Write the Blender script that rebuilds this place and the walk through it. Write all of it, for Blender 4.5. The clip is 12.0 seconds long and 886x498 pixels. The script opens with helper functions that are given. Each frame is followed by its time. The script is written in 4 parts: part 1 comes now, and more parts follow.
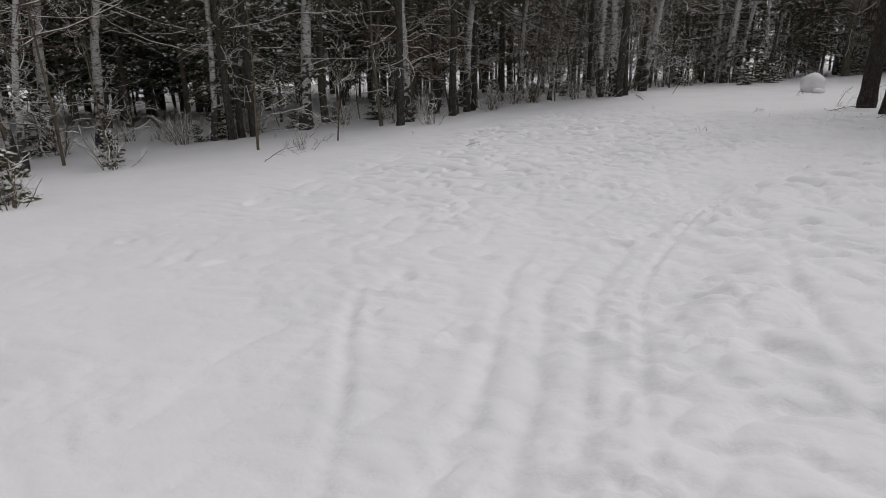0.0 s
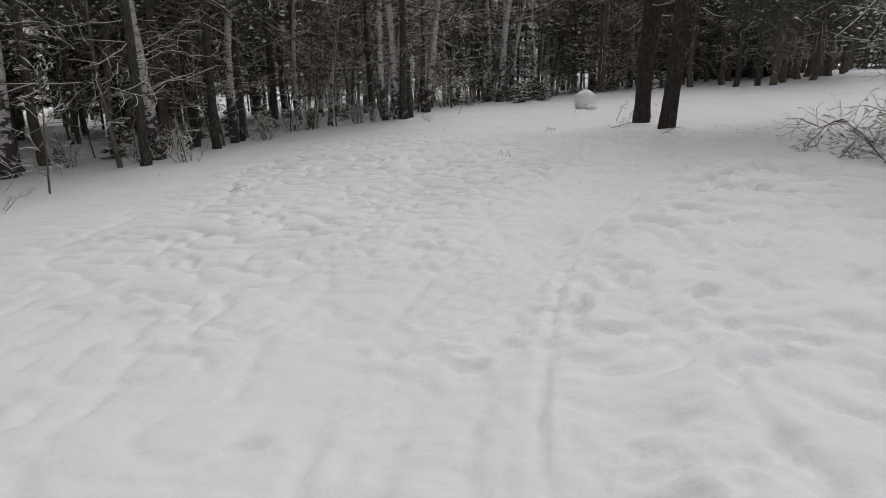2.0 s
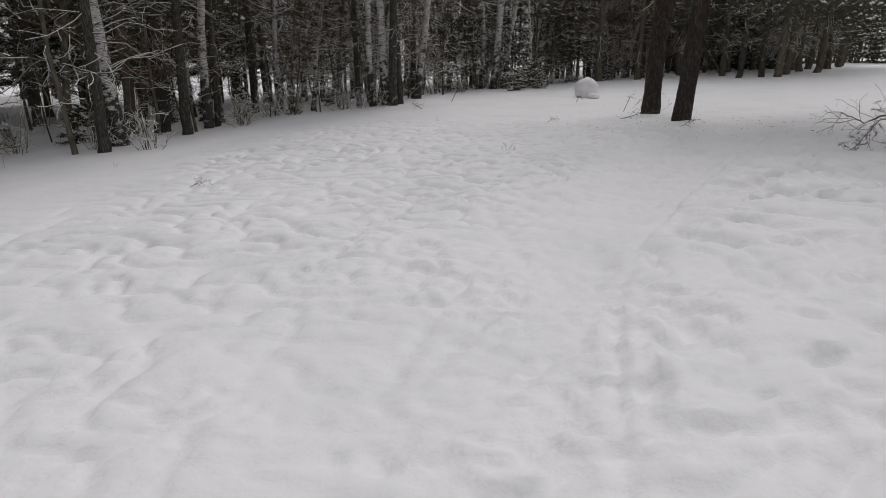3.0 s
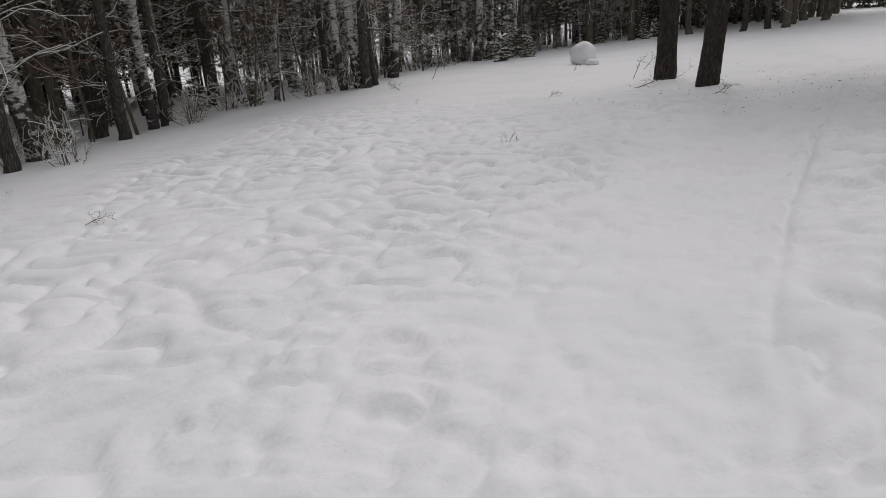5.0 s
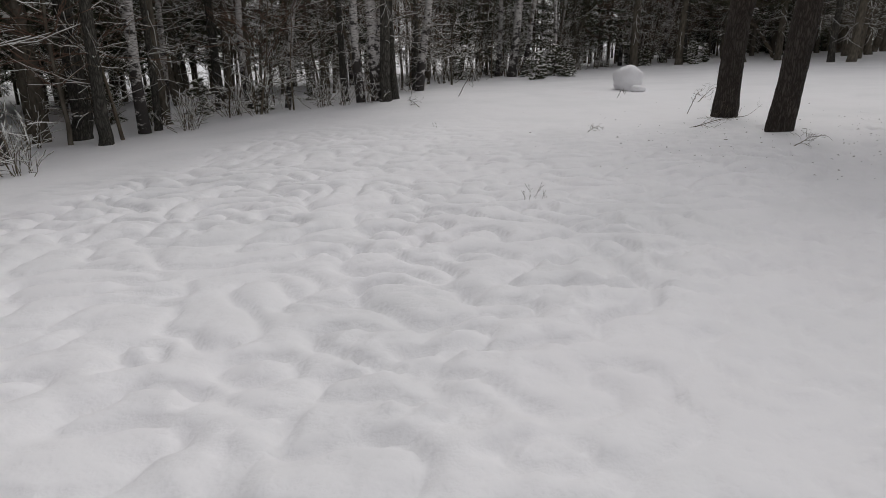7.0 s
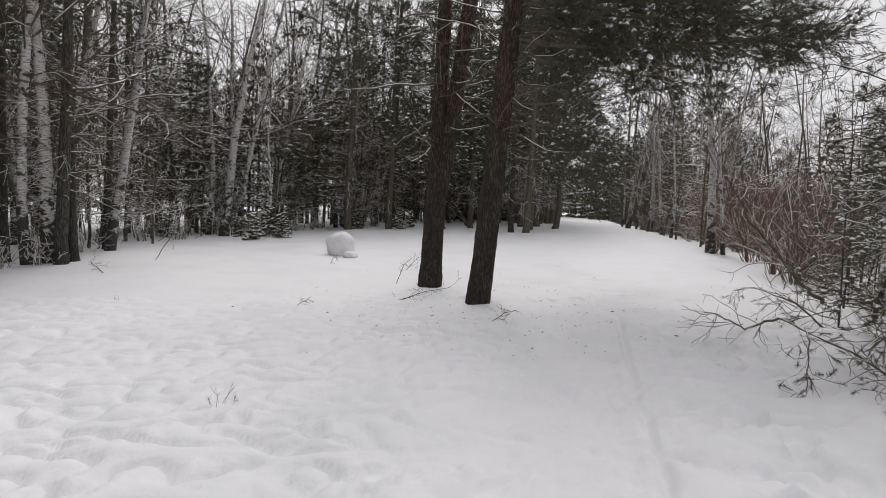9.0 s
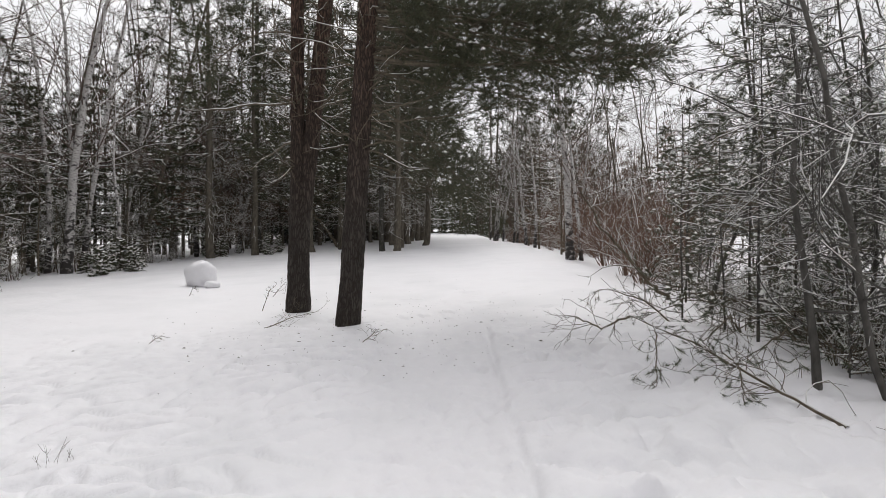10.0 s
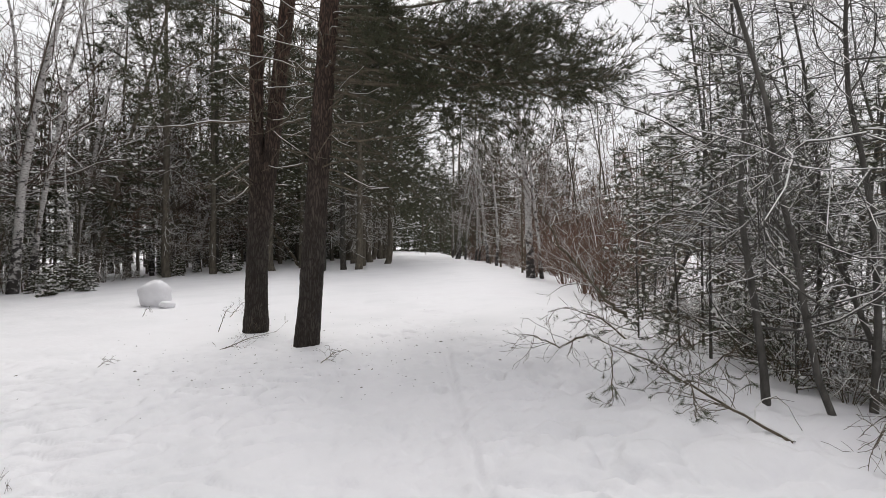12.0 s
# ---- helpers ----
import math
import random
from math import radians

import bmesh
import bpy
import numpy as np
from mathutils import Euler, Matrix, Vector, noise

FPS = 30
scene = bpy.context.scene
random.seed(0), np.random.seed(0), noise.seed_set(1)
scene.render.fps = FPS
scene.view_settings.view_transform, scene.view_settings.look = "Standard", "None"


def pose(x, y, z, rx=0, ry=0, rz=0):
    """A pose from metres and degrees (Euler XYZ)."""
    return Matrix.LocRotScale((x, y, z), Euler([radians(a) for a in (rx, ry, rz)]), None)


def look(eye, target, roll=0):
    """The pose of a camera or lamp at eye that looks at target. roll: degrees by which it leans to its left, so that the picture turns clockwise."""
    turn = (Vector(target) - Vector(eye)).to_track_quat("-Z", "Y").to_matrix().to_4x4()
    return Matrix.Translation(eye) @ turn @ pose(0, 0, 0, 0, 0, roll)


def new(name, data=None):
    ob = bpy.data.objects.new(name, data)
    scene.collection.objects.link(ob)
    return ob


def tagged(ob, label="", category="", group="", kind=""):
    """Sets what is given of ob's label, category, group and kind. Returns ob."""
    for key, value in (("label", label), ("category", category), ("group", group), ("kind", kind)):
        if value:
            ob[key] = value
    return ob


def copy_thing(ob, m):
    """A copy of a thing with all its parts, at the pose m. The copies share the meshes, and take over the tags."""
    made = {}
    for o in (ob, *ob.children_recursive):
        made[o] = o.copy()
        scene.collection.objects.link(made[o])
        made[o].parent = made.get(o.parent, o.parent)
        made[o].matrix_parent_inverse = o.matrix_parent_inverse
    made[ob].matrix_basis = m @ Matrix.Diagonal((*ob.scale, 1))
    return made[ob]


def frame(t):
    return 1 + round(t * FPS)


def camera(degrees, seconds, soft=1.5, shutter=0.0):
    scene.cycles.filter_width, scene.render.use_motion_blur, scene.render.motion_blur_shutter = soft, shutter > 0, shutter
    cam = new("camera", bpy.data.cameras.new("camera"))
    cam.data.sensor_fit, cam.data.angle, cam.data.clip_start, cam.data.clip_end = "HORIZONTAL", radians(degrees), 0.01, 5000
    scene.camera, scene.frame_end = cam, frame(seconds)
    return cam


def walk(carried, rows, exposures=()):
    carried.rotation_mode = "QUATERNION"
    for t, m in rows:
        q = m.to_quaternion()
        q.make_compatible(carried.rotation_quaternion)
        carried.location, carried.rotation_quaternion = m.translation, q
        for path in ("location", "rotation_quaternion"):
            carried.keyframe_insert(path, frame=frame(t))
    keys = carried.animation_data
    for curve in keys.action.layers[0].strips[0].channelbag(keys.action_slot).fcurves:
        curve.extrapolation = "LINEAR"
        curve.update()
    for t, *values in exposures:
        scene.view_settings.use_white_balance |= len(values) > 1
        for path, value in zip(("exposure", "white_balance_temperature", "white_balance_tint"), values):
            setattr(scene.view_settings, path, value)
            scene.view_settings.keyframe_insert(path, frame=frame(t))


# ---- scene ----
cam = camera(70.4, 12.0, soft=0.8)
# eye path: seconds, eye, target, roll
PATH = [
    (0, (0.053, 0.115, 1.614), (-0.856, 1.787, 0.997), -0.2),
    (0.5, (-0.161, 0.708, 1.593), (-0.897, 2.46, 0.971), -1.0),
    (1, (-0.38, 1.276, 1.582), (-0.858, 3.094, 0.899), 0.8),
    (1.5, (-0.474, 1.771, 1.586), (-0.799, 3.654, 0.997), 1.0),
    (2, (-0.698, 2.294, 1.53), (-1.006, 4.19, 0.972), -0.7),
    (2.5, (-0.858, 2.858, 1.442), (-1.256, 4.733, 0.866), -1.9),
    (3, (-1.013, 3.495, 1.421), (-1.276, 5.386, 0.827), 0.4),
    (3.2, (-1.095, 3.695, 1.421), (-1.252, 5.565, 0.73), 0.7),
    (4.8, (-1.278, 5.317, 1.416), (-1.421, 7.197, 0.746), -1.2),
    (5, (-1.254, 5.556, 1.361), (-1.493, 7.425, 0.692), -3.3),
    (5.5, (-1.311, 6.097, 1.387), (-1.806, 7.91, 0.702), -0.2),
    (6, (-1.388, 6.483, 1.41), (-1.801, 8.298, 0.677), 3.5),
    (6.5, (-1.302, 6.891, 1.397), (-1.64, 8.763, 0.778), 0.2),
    (6.7, (-1.264, 7.045, 1.411), (-1.572, 8.913, 0.766), 0.1),
    (8.3, (-1.102, 7.977, 1.468), (-1.503, 9.852, 0.901), 1.0),
    (8.5, (-1.023, 8.007, 1.502), (-1.197, 9.968, 1.143), 2.7),
    (8.6, (-1.0, 8.001, 1.523), (-1.039, 9.975, 1.205), 1.6),
    (9, (-1.025, 8.018, 1.621), (-0.507, 9.943, 1.474), 3.5),
    (9.5, (-0.92, 8.038, 1.628), (-0.134, 9.875, 1.557), 1.8),
    (10, (-0.892, 8.064, 1.605), (-0.003, 9.854, 1.534), 0.6),
    (10.5, (-0.87, 8.052, 1.617), (0.028, 9.84, 1.578), 0.7),
    (11, (-0.883, 8.065, 1.614), (0.014, 9.853, 1.584), 0.5),
    (11.5, (-0.873, 8.065, 1.612), (0.021, 9.855, 1.588), 0.4),
    (12, (-0.858, 8.04, 1.625), (0.135, 9.776, 1.612), 0.6),
]
EXPOSURES = [(0.0, -0.63), (3.2, -0.54), (6.7, -0.50), (8.3, -0.40), (9.0, -0.08), (10.0, 0.16), (12.0, 0.16)]
walk(cam, [(t, look(eye, target, roll)) for t, eye, target, roll in PATH], EXPOSURES)

# ---- light: an overcast sky over a snowy clearing ----
world = bpy.data.worlds.new("overcast")
scene.world = world
world.use_nodes = True
wn, wl = world.node_tree.nodes, world.node_tree.links
sky = wn.new("ShaderNodeTexSky")
sky.sky_type, sky.sun_disc = "NISHITA", False
sky.sun_elevation, sky.sun_rotation = radians(50), radians(14)
sky.dust_density, sky.ozone_density = 4.0, 1.0
grey = wn.new("ShaderNodeHueSaturation")
grey.inputs["Saturation"].default_value = 0.12
wl.new(sky.outputs["Color"], grey.inputs["Color"])
cloud = wn.new("ShaderNodeMix")
cloud.data_type = "RGBA"
cloud.inputs[0].default_value = 0.72
cloud.inputs[7].default_value = (6.3, 6.25, 6.45, 1)
wl.new(grey.outputs["Color"], cloud.inputs[6])
wl.new(cloud.outputs[2], wn["Background"].inputs["Color"])
wn["Background"].inputs["Strength"].default_value = 0.128
sun_data = bpy.data.lights.new("sun", "SUN")
sun_data.energy, sun_data.angle, sun_data.color = 1.3, radians(30), (1.0, 0.98, 0.95)
sun = new("sun", sun_data)
sun.matrix_world = look((3.5, 26, 17.2), (0, 12, 0))


# ---- materials ----
def material(name, rough=0.8, spec=0.3):
    m = bpy.data.materials.new(name)
    m.use_nodes = True
    n = m.node_tree.nodes
    b = n["Principled BSDF"]
    b.inputs["Roughness"].default_value = rough
    b.inputs["Specular IOR Level"].default_value = spec
    return m, n, m.node_tree.links, b


def ramp(n, l, src, stops):
    r = n.new("ShaderNodeValToRGB")
    while len(r.color_ramp.elements) < len(stops):
        r.color_ramp.elements.new(0.5)
    for e, (p, c) in zip(r.color_ramp.elements, stops):
        e.position, e.color = p, (*c, 1)
    l.new(src, r.inputs["Fac"])
    return r.outputs["Color"]


def noise_node(n, l, scale, detail=4, stretch=None, rough=0.55):
    c = n.new("ShaderNodeTexCoord")
    t = n.new("ShaderNodeTexNoise")
    t.inputs["Scale"].default_value, t.inputs["Detail"].default_value, t.inputs["Roughness"].default_value = scale, detail, rough
    if stretch:
        k = n.new("ShaderNodeMapping")
        k.inputs["Scale"].default_value = stretch
        l.new(c.outputs["Object"], k.inputs["Vector"])
        l.new(k.outputs["Vector"], t.inputs["Vector"])
    else:
        l.new(c.outputs["Object"], t.inputs["Vector"])
    return t


def mix(n, l, fac, a, b, kind="MIX"):
    x = n.new("ShaderNodeMix")
    x.data_type, x.blend_type = "RGBA", kind
    for sock, v in ((x.inputs[0], fac), (x.inputs[6], a), (x.inputs[7], b)):
        if hasattr(v, "links"):
            l.new(v, sock)
        else:
            sock.default_value = v if isinstance(v, float) else (*v, 1)
    return x.outputs[2]


def bump(n, l, b, height, strength, dist):
    k = n.new("ShaderNodeBump")
    k.inputs["Strength"].default_value, k.inputs["Distance"].default_value = strength, dist
    l.new(height, k.inputs["Height"])
    l.new(k.outputs["Normal"], b.inputs["Normal"])
    return k


def snow_material():
    m, n, l, b = material("snow", 0.65, 0.25)
    big = noise_node(n, l, 0.7, 5)
    small = noise_node(n, l, 26, 6, None, 0.65)
    c = ramp(n, l, big.outputs["Fac"], [(0.3, (0.79, 0.785, 0.80)), (0.55, (0.85, 0.84, 0.857)), (0.75, (0.825, 0.81, 0.828))])
    l.new(c, b.inputs["Base Color"])
    k1 = bump(n, l, b, small.outputs["Fac"], 0.25, 0.015)
    mid = noise_node(n, l, 7, 4)
    k2 = n.new("ShaderNodeBump")
    k2.inputs["Strength"].default_value, k2.inputs["Distance"].default_value = 0.35, 0.035
    l.new(mid.outputs["Fac"], k2.inputs["Height"])
    l.new(k2.outputs["Normal"], k1.inputs["Normal"])
    return m


def clump_snow_material():
    m, n, l, b = material("fluffy snow", 0.8, 0.2)
    t = noise_node(n, l, 40, 3)
    l.new(ramp(n, l, t.outputs["Fac"], [(0.3, (0.76, 0.755, 0.735)), (0.7, (0.89, 0.885, 0.865))]), b.inputs["Base Color"])
    bump(n, l, b, t.outputs["Fac"], 0.4, 0.01)
    return m


def pine_bark_material(name, low, high, dark):
    """Plated bark, grey-brown at the foot and redder towards the crown."""
    m, n, l, b = material(name, 0.9, 0.15)
    c = n.new("ShaderNodeTexCoord")
    k = n.new("ShaderNodeMapping")
    k.inputs["Scale"].default_value = (1, 1, 0.2)
    l.new(c.outputs["Object"], k.inputs["Vector"])
    v = n.new("ShaderNodeTexVoronoi")
    v.feature = "DISTANCE_TO_EDGE"
    v.inputs["Scale"].default_value = 30
    warp = n.new("ShaderNodeTexNoise")
    warp.inputs["Scale"].default_value, warp.inputs["Detail"].default_value = 14, 3
    l.new(k.outputs["Vector"], warp.inputs["Vector"])
    push = n.new("ShaderNodeVectorMath")
    push.operation = "MULTIPLY_ADD"
    push.inputs[1].default_value = (0.10, 0.10, 0.10)
    l.new(warp.outputs["Color"], push.inputs[0])
    l.new(k.outputs["Vector"], push.inputs[2])
    l.new(push.outputs["Vector"], v.inputs["Vector"])
    crack = ramp(n, l, v.outputs["Distance"], [(0.0, (0.05, 0.05, 0.05)), (0.26, (1, 1, 1))])
    s = n.new("ShaderNodeSeparateXYZ")
    l.new(c.outputs["Object"], s.inputs["Vector"])
    h = n.new("ShaderNodeMapRange")
    h.inputs["From Min"].default_value, h.inputs["From Max"].default_value = 1.4, 5.5
    l.new(s.outputs["Z"], h.inputs["Value"])
    g = noise_node(n, l, 9, 6, (1, 1, 0.4))
    plate = mix(n, l, h.outputs["Result"], low, high)
    plate = mix(n, l, 0.7, plate, ramp(n, l, g.outputs["Fac"], [(0.3, (0.45, 0.43, 0.42)), (0.7, (1.25, 1.2, 1.15))]), "MULTIPLY")
    l.new(mix(n, l, crack, dark, plate), b.inputs["Base Color"])
    bump(n, l, b, crack, 0.8, 0.02)
    return m


def plain_bark_material(name, a, c, scale=14):
    m, n, l, b = material(name, 0.85, 0.2)
    t = noise_node(n, l, scale, 5, (1, 1, 0.35))
    l.new(ramp(n, l, t.outputs["Fac"], [(0.3, a), (0.7, c)]), b.inputs["Base Color"])
    bump(n, l, b, t.outputs["Fac"], 0.5, 0.01)
    return m


def birch_bark_material():
    m, n, l, b = material("birch bark", 0.7, 0.3)
    t = noise_node(n, l, 5, 5, (1, 1, 1.6), 0.65)
    f = noise_node(n, l, 12, 3, (1, 1, 6))
    white = ramp(n, l, f.outputs["Fac"], [(0.36, (0.10, 0.09, 0.085)), (0.44, (0.42, 0.40, 0.38)), (0.72, (0.64, 0.62, 0.60))])
    s = n.new("ShaderNodeTexCoord")
    z = n.new("ShaderNodeSeparateXYZ")
    l.new(s.outputs["Object"], z.inputs["Vector"])
    foot = n.new("ShaderNodeMapRange")
    foot.inputs["From Min"].default_value, foot.inputs["From Max"].default_value = 0.2, 2.2
    foot.inputs["To Min"].default_value, foot.inputs["To Max"].default_value = 0.16, -0.02
    l.new(z.outputs["Z"], foot.inputs["Value"])
    add = n.new("ShaderNodeMath")
    l.new(t.outputs["Fac"], add.inputs[0])
    l.new(foot.outputs["Result"], add.inputs[1])
    scar = ramp(n, l, add.outputs["Value"], [(0.54, (0, 0, 0)), (0.60, (1, 1, 1))])
    l.new(mix(n, l, scar, white, (0.045, 0.04, 0.037)), b.inputs["Base Color"])
    bump(n, l, b, t.outputs["Fac"], 0.4, 0.01)
    return m


def needle_material(name, a, c):
    m, n, l, b = material(name, 0.6, 0.25)
    g = n.new("ShaderNodeNewGeometry")
    l.new(ramp(n, l, g.outputs["Random Per Island"], [(0.0, a), (1.0, c)]), b.inputs["Base Color"])
    return m


SNOW = snow_material()
FLUFF = clump_snow_material()
BARK = pine_bark_material("pine bark", (0.078, 0.070, 0.063), (0.165, 0.104, 0.080), (0.030, 0.024, 0.020))
BARK_FAR = plain_bark_material("dull pine bark", (0.065, 0.057, 0.045), (0.17, 0.15, 0.118))
EDGE_BARK = pine_bark_material("weathered dark bark", (0.118, 0.115, 0.102), (0.155, 0.145, 0.120), (0.036, 0.034, 0.030))
TWIG = plain_bark_material("twig bark", (0.07, 0.057, 0.042), (0.18, 0.15, 0.11), 20)
ALDER = plain_bark_material("grey-brown smooth bark", (0.045, 0.042, 0.038), (0.120, 0.113, 0.101), 16)
RED_TWIG = plain_bark_material("reddish twig bark", (0.11, 0.07, 0.052), (0.23, 0.145, 0.105), 20)
BIRCH = birch_bark_material()
BIRCH_TWIG = plain_bark_material("birch twig bark", (0.08, 0.060, 0.052), (0.16, 0.118, 0.098), 20)
NEEDLE = needle_material("pine needles", (0.034, 0.037, 0.021), (0.092, 0.094, 0.054))
NEEDLE_DULL = needle_material("dull young pine needles", (0.047, 0.056, 0.034), (0.115, 0.128, 0.078))
SPRUCE = needle_material("spruce needles", (0.040, 0.044, 0.026), (0.105, 0.110, 0.064))


# ---- mesh tools ----
class Build:
    """Gathers tubes, needles and caps into one mesh."""

    def __init__(self):
        self.v, self.f, self.n = [], [], 0

    def add(self, verts, faces):
        self.v.append(np.asarray(verts, float).reshape(-1, 3))
        self.f.append((np.asarray(faces), self.n))
        self.n += len(self.v[-1])

    def tube(self, pts, radii, sides=5):
        pts, radii = np.asarray(pts, float), np.asarray(radii, float)
        d = np.gradient(pts, axis=0)
        d /= np.linalg.norm(d, axis=1)[:, None] + 1e-9
        ref = np.where(np.abs(d[:, 2:3]) < 0.9, np.array([[0, 0, 1.0]]), np.array([[1.0, 0, 0]]))
        if np.abs(d[:, 2]).min() < 0.9 < np.abs(d[:, 2]).max():
            ref = np.tile(np.array([[0.35, 0.9, 0.25]]), (len(d), 1))
        u = np.cross(d, ref)
        u /= np.linalg.norm(u, axis=1)[:, None] + 1e-9
        w = np.cross(d, u)
        a = np.arange(sides) / sides * 2 * np.pi
        ring = pts[:, None] + radii[:, None, None] * (np.cos(a)[None, :, None] * u[:, None] + np.sin(a)[None, :, None] * w[:, None])
        n = len(pts)
        i = np.arange(n - 1)[:, None] * sides
        j = np.arange(sides)[None]
        k = (j + 1) % sides
        quads = np.stack([i + j, i + k, i + sides + k, i + sides + j], -1).reshape(-1, 4)
        self.add(ring, quads)

    def crest(self, pts, width, height):
        """A ridge of snow lying along the top of a branch."""
        pts, width = np.asarray(pts, float), np.asarray(width, float)[:, None]
        d = np.gradient(pts, axis=0)
        side = np.stack([-d[:, 1], d[:, 0], 0 * d[:, 0]], -1)
        side /= np.linalg.norm(side, axis=1)[:, None] + 1e-9
        up = np.array([0, 0, 1.0])
        a, b, c = pts - side * width, pts + side * width, pts + up * (width * height)
        n = len(pts)
        ring = np.stack([a, c, b], 1)
        i = np.arange(n - 1)[:, None] * 3
        j = np.arange(3)[None]
        k = (j + 1) % 3
        self.add(ring, np.stack([i + j, i + k, i + 3 + k, i + 3 + j], -1).reshape(-1, 4))

    def needles(self, p, axis, count, length, width, rng, spread=0.9):
        """Tufts: slim blades that fan out from each point along its axis."""
        p, axis = np.repeat(p, count, 0), np.repeat(axis, count, 0)
        n = len(p)
        d = axis + spread * rng.normal(size=(n, 3))
        d /= np.linalg.norm(d, axis=1)[:, None] + 1e-9
        s = np.cross(d, rng.normal(size=(n, 3)))
        s /= np.linalg.norm(s, axis=1)[:, None] + 1e-9
        q = p + axis * rng.uniform(-0.6, 0.6, (n, 1)) * length
        k = length * rng.uniform(0.6, 1.15, (n, 1))
        v = np.stack([q - s * width, q + s * width, q + d * k], 1)
        self.add(v, np.arange(3 * n).reshape(-1, 3))

    def flakes(self, p, size, rng):
        """Small lumps of snow, each a low four-sided cap."""
        n = len(p)
        r = size * rng.uniform(0.5, 1.3, (n, 1))
        a = rng.uniform(0, 6.28, (n, 1))
        c = []
        for i in range(4):
            c.append(p + r * np.concatenate([np.cos(a + i * 1.57), np.sin(a + i * 1.57), rng.uniform(-0.5, 0.2, (n, 1))], 1))
        top = p + np.concatenate([np.zeros((n, 2)), 0.55 * r], 1)
        v = np.stack(c + [top], 1)
        f = np.array([[0, 1, 4], [1, 2, 4], [2, 3, 4], [3, 0, 4]])
        self.add(v, (np.arange(n)[:, None, None] * 5 + f[None]).reshape(-1, 3))

    def mesh(self, name, mat, smooth=False):
        me = bpy.data.meshes.new(name)
        v = np.concatenate(self.v)
        loops, sizes = [], []
        for f, o in self.f:
            loops.append((f + o).ravel())
            sizes.append(np.full(len(f), f.shape[1]))
        loops, sizes = np.concatenate(loops), np.concatenate(sizes)
        me.vertices.add(len(v))
        me.vertices.foreach_set("co", v.ravel())
        me.loops.add(len(loops))
        me.loops.foreach_set("vertex_index", loops)
        me.polygons.add(len(sizes))
        me.polygons.foreach_set("loop_start", np.concatenate([[0], np.cumsum(sizes)[:-1]]))
        me.update(calc_edges=True)
        if smooth:
            me.polygons.foreach_set("use_smooth", np.ones(len(sizes), bool))
        me.materials.append(mat)
        return me


def part(name, build, mat, parent, label="", smooth=False, kind=""):
    ob = new(name, build.mesh(name, mat, smooth))
    ob.parent = parent
    return tagged(ob, label, kind=kind)


def value_noise(x, y, seed=0):
    """Gradient noise, about 0 to 1."""
    x, y = 0.83 * x - 0.56 * y + seed * 17.3, 0.56 * x + 0.83 * y - seed * 9.1
    i, j = np.floor(x), np.floor(y)
    u, w = x - i, y - j

    def corner(a, b):
        h = np.sin((i + a) * 127.1 + (j + b) * 311.7 + seed * 74.7) * 43758.5453
        h = 6.283185 * (h - np.floor(h))
        return np.cos(h) * (u - a) + np.sin(h) * (w - b)

    fu, fw = u * u * u * (u * (6 * u - 15) + 10), w * w * w * (w * (6 * w - 15) + 10)
    top = corner(0, 0) * (1 - fu) + corner(1, 0) * fu
    low = corner(0, 1) * (1 - fu) + corner(1, 1) * fu
    return 0.5 + 0.72 * (top * (1 - fw) + low * fw)


def smooth(a, b, v):
    s = np.clip((v - a) / (b - a), 0, 1)
    return s * s * (3 - 2 * s)


# ---- ground ----
def base_height(x, y):
    """The lie of the land: a gentle rise towards the pair of pines, uneven woods beyond."""
    z = 0.05 + 0.12 * smooth(5, 16, y) + 0.18 * smooth(18, 27, y)
    # a low hump at the edge of the woods
    z = z + 0.17 * np.exp(-(((x + 4.2) / 4.0) ** 2 + ((y - 21.0) / 4.2) ** 2))
    z = z + 0.16 * (value_noise(x * 0.10 + 3, y * 0.10, 5) - 0.5) * smooth(16, 34, np.hypot(x, y - 8))
    # the clearing slopes down towards the woods
    z = z + 0.0545 * np.clip(x + 0.8, -15, 14) - 0.0104 * np.clip(y - 5, -12, 45)
    # the bank falls away under the thicket
    out = (x - 5.4) * 0.88 - (y - 14.0) * 0.47
    z = z - 0.42 * smooth(-1.8, 5, out) * smooth(3, 9, y)
    return z


RUNNER = [(-0.05, 1.2), (-0.13, 2.0), (-0.24, 2.34), (-0.4, 3.02), (-0.65, 4.1), (-0.7, 4.76), (-0.66, 5.3), (-0.58, 6.1), (-0.46, 7.07), (-0.16, 8.2), (0.3, 9.3), (1.15, 11.04), (1.71, 12.18), (2.37, 13.43), (3.4, 15.4)]
TRACKS = [  # narrow grooves of runners and skis: line, depth, half-width
    (RUNNER, 0.028, 0.032),
    (RUNNER[10:], 0.024, 0.030),
    ([(x - 0.98, y + 0.3) for x, y in RUNNER[6:]], 0.016, 0.05),
    ([(x - 0.28, y) for x, y in RUNNER[:7]], 0.018, 0.05),
    ([(-0.85, 1.6), (-1.06, 2.48), (-1.26, 3.11), (-1.54, 4.02), (-1.7, 4.9)], 0.022, 0.05),
    ([(-0.6, 1.6), (-0.8, 2.5), (-1.0, 3.2), (-1.24, 3.9), (-1.3, 5.0)], 0.018, 0.05),
    ([(-0.95, 1.0), (-1.29, 1.63), (-1.57, 2.08), (-2.0, 2.71), (-2.6, 3.7)], 0.030, 0.045),
    ([(0.9, 1.6), (0.55, 3.0), (0.22, 4.6), (0.1, 6.0)], 0.026, 0.05),
]


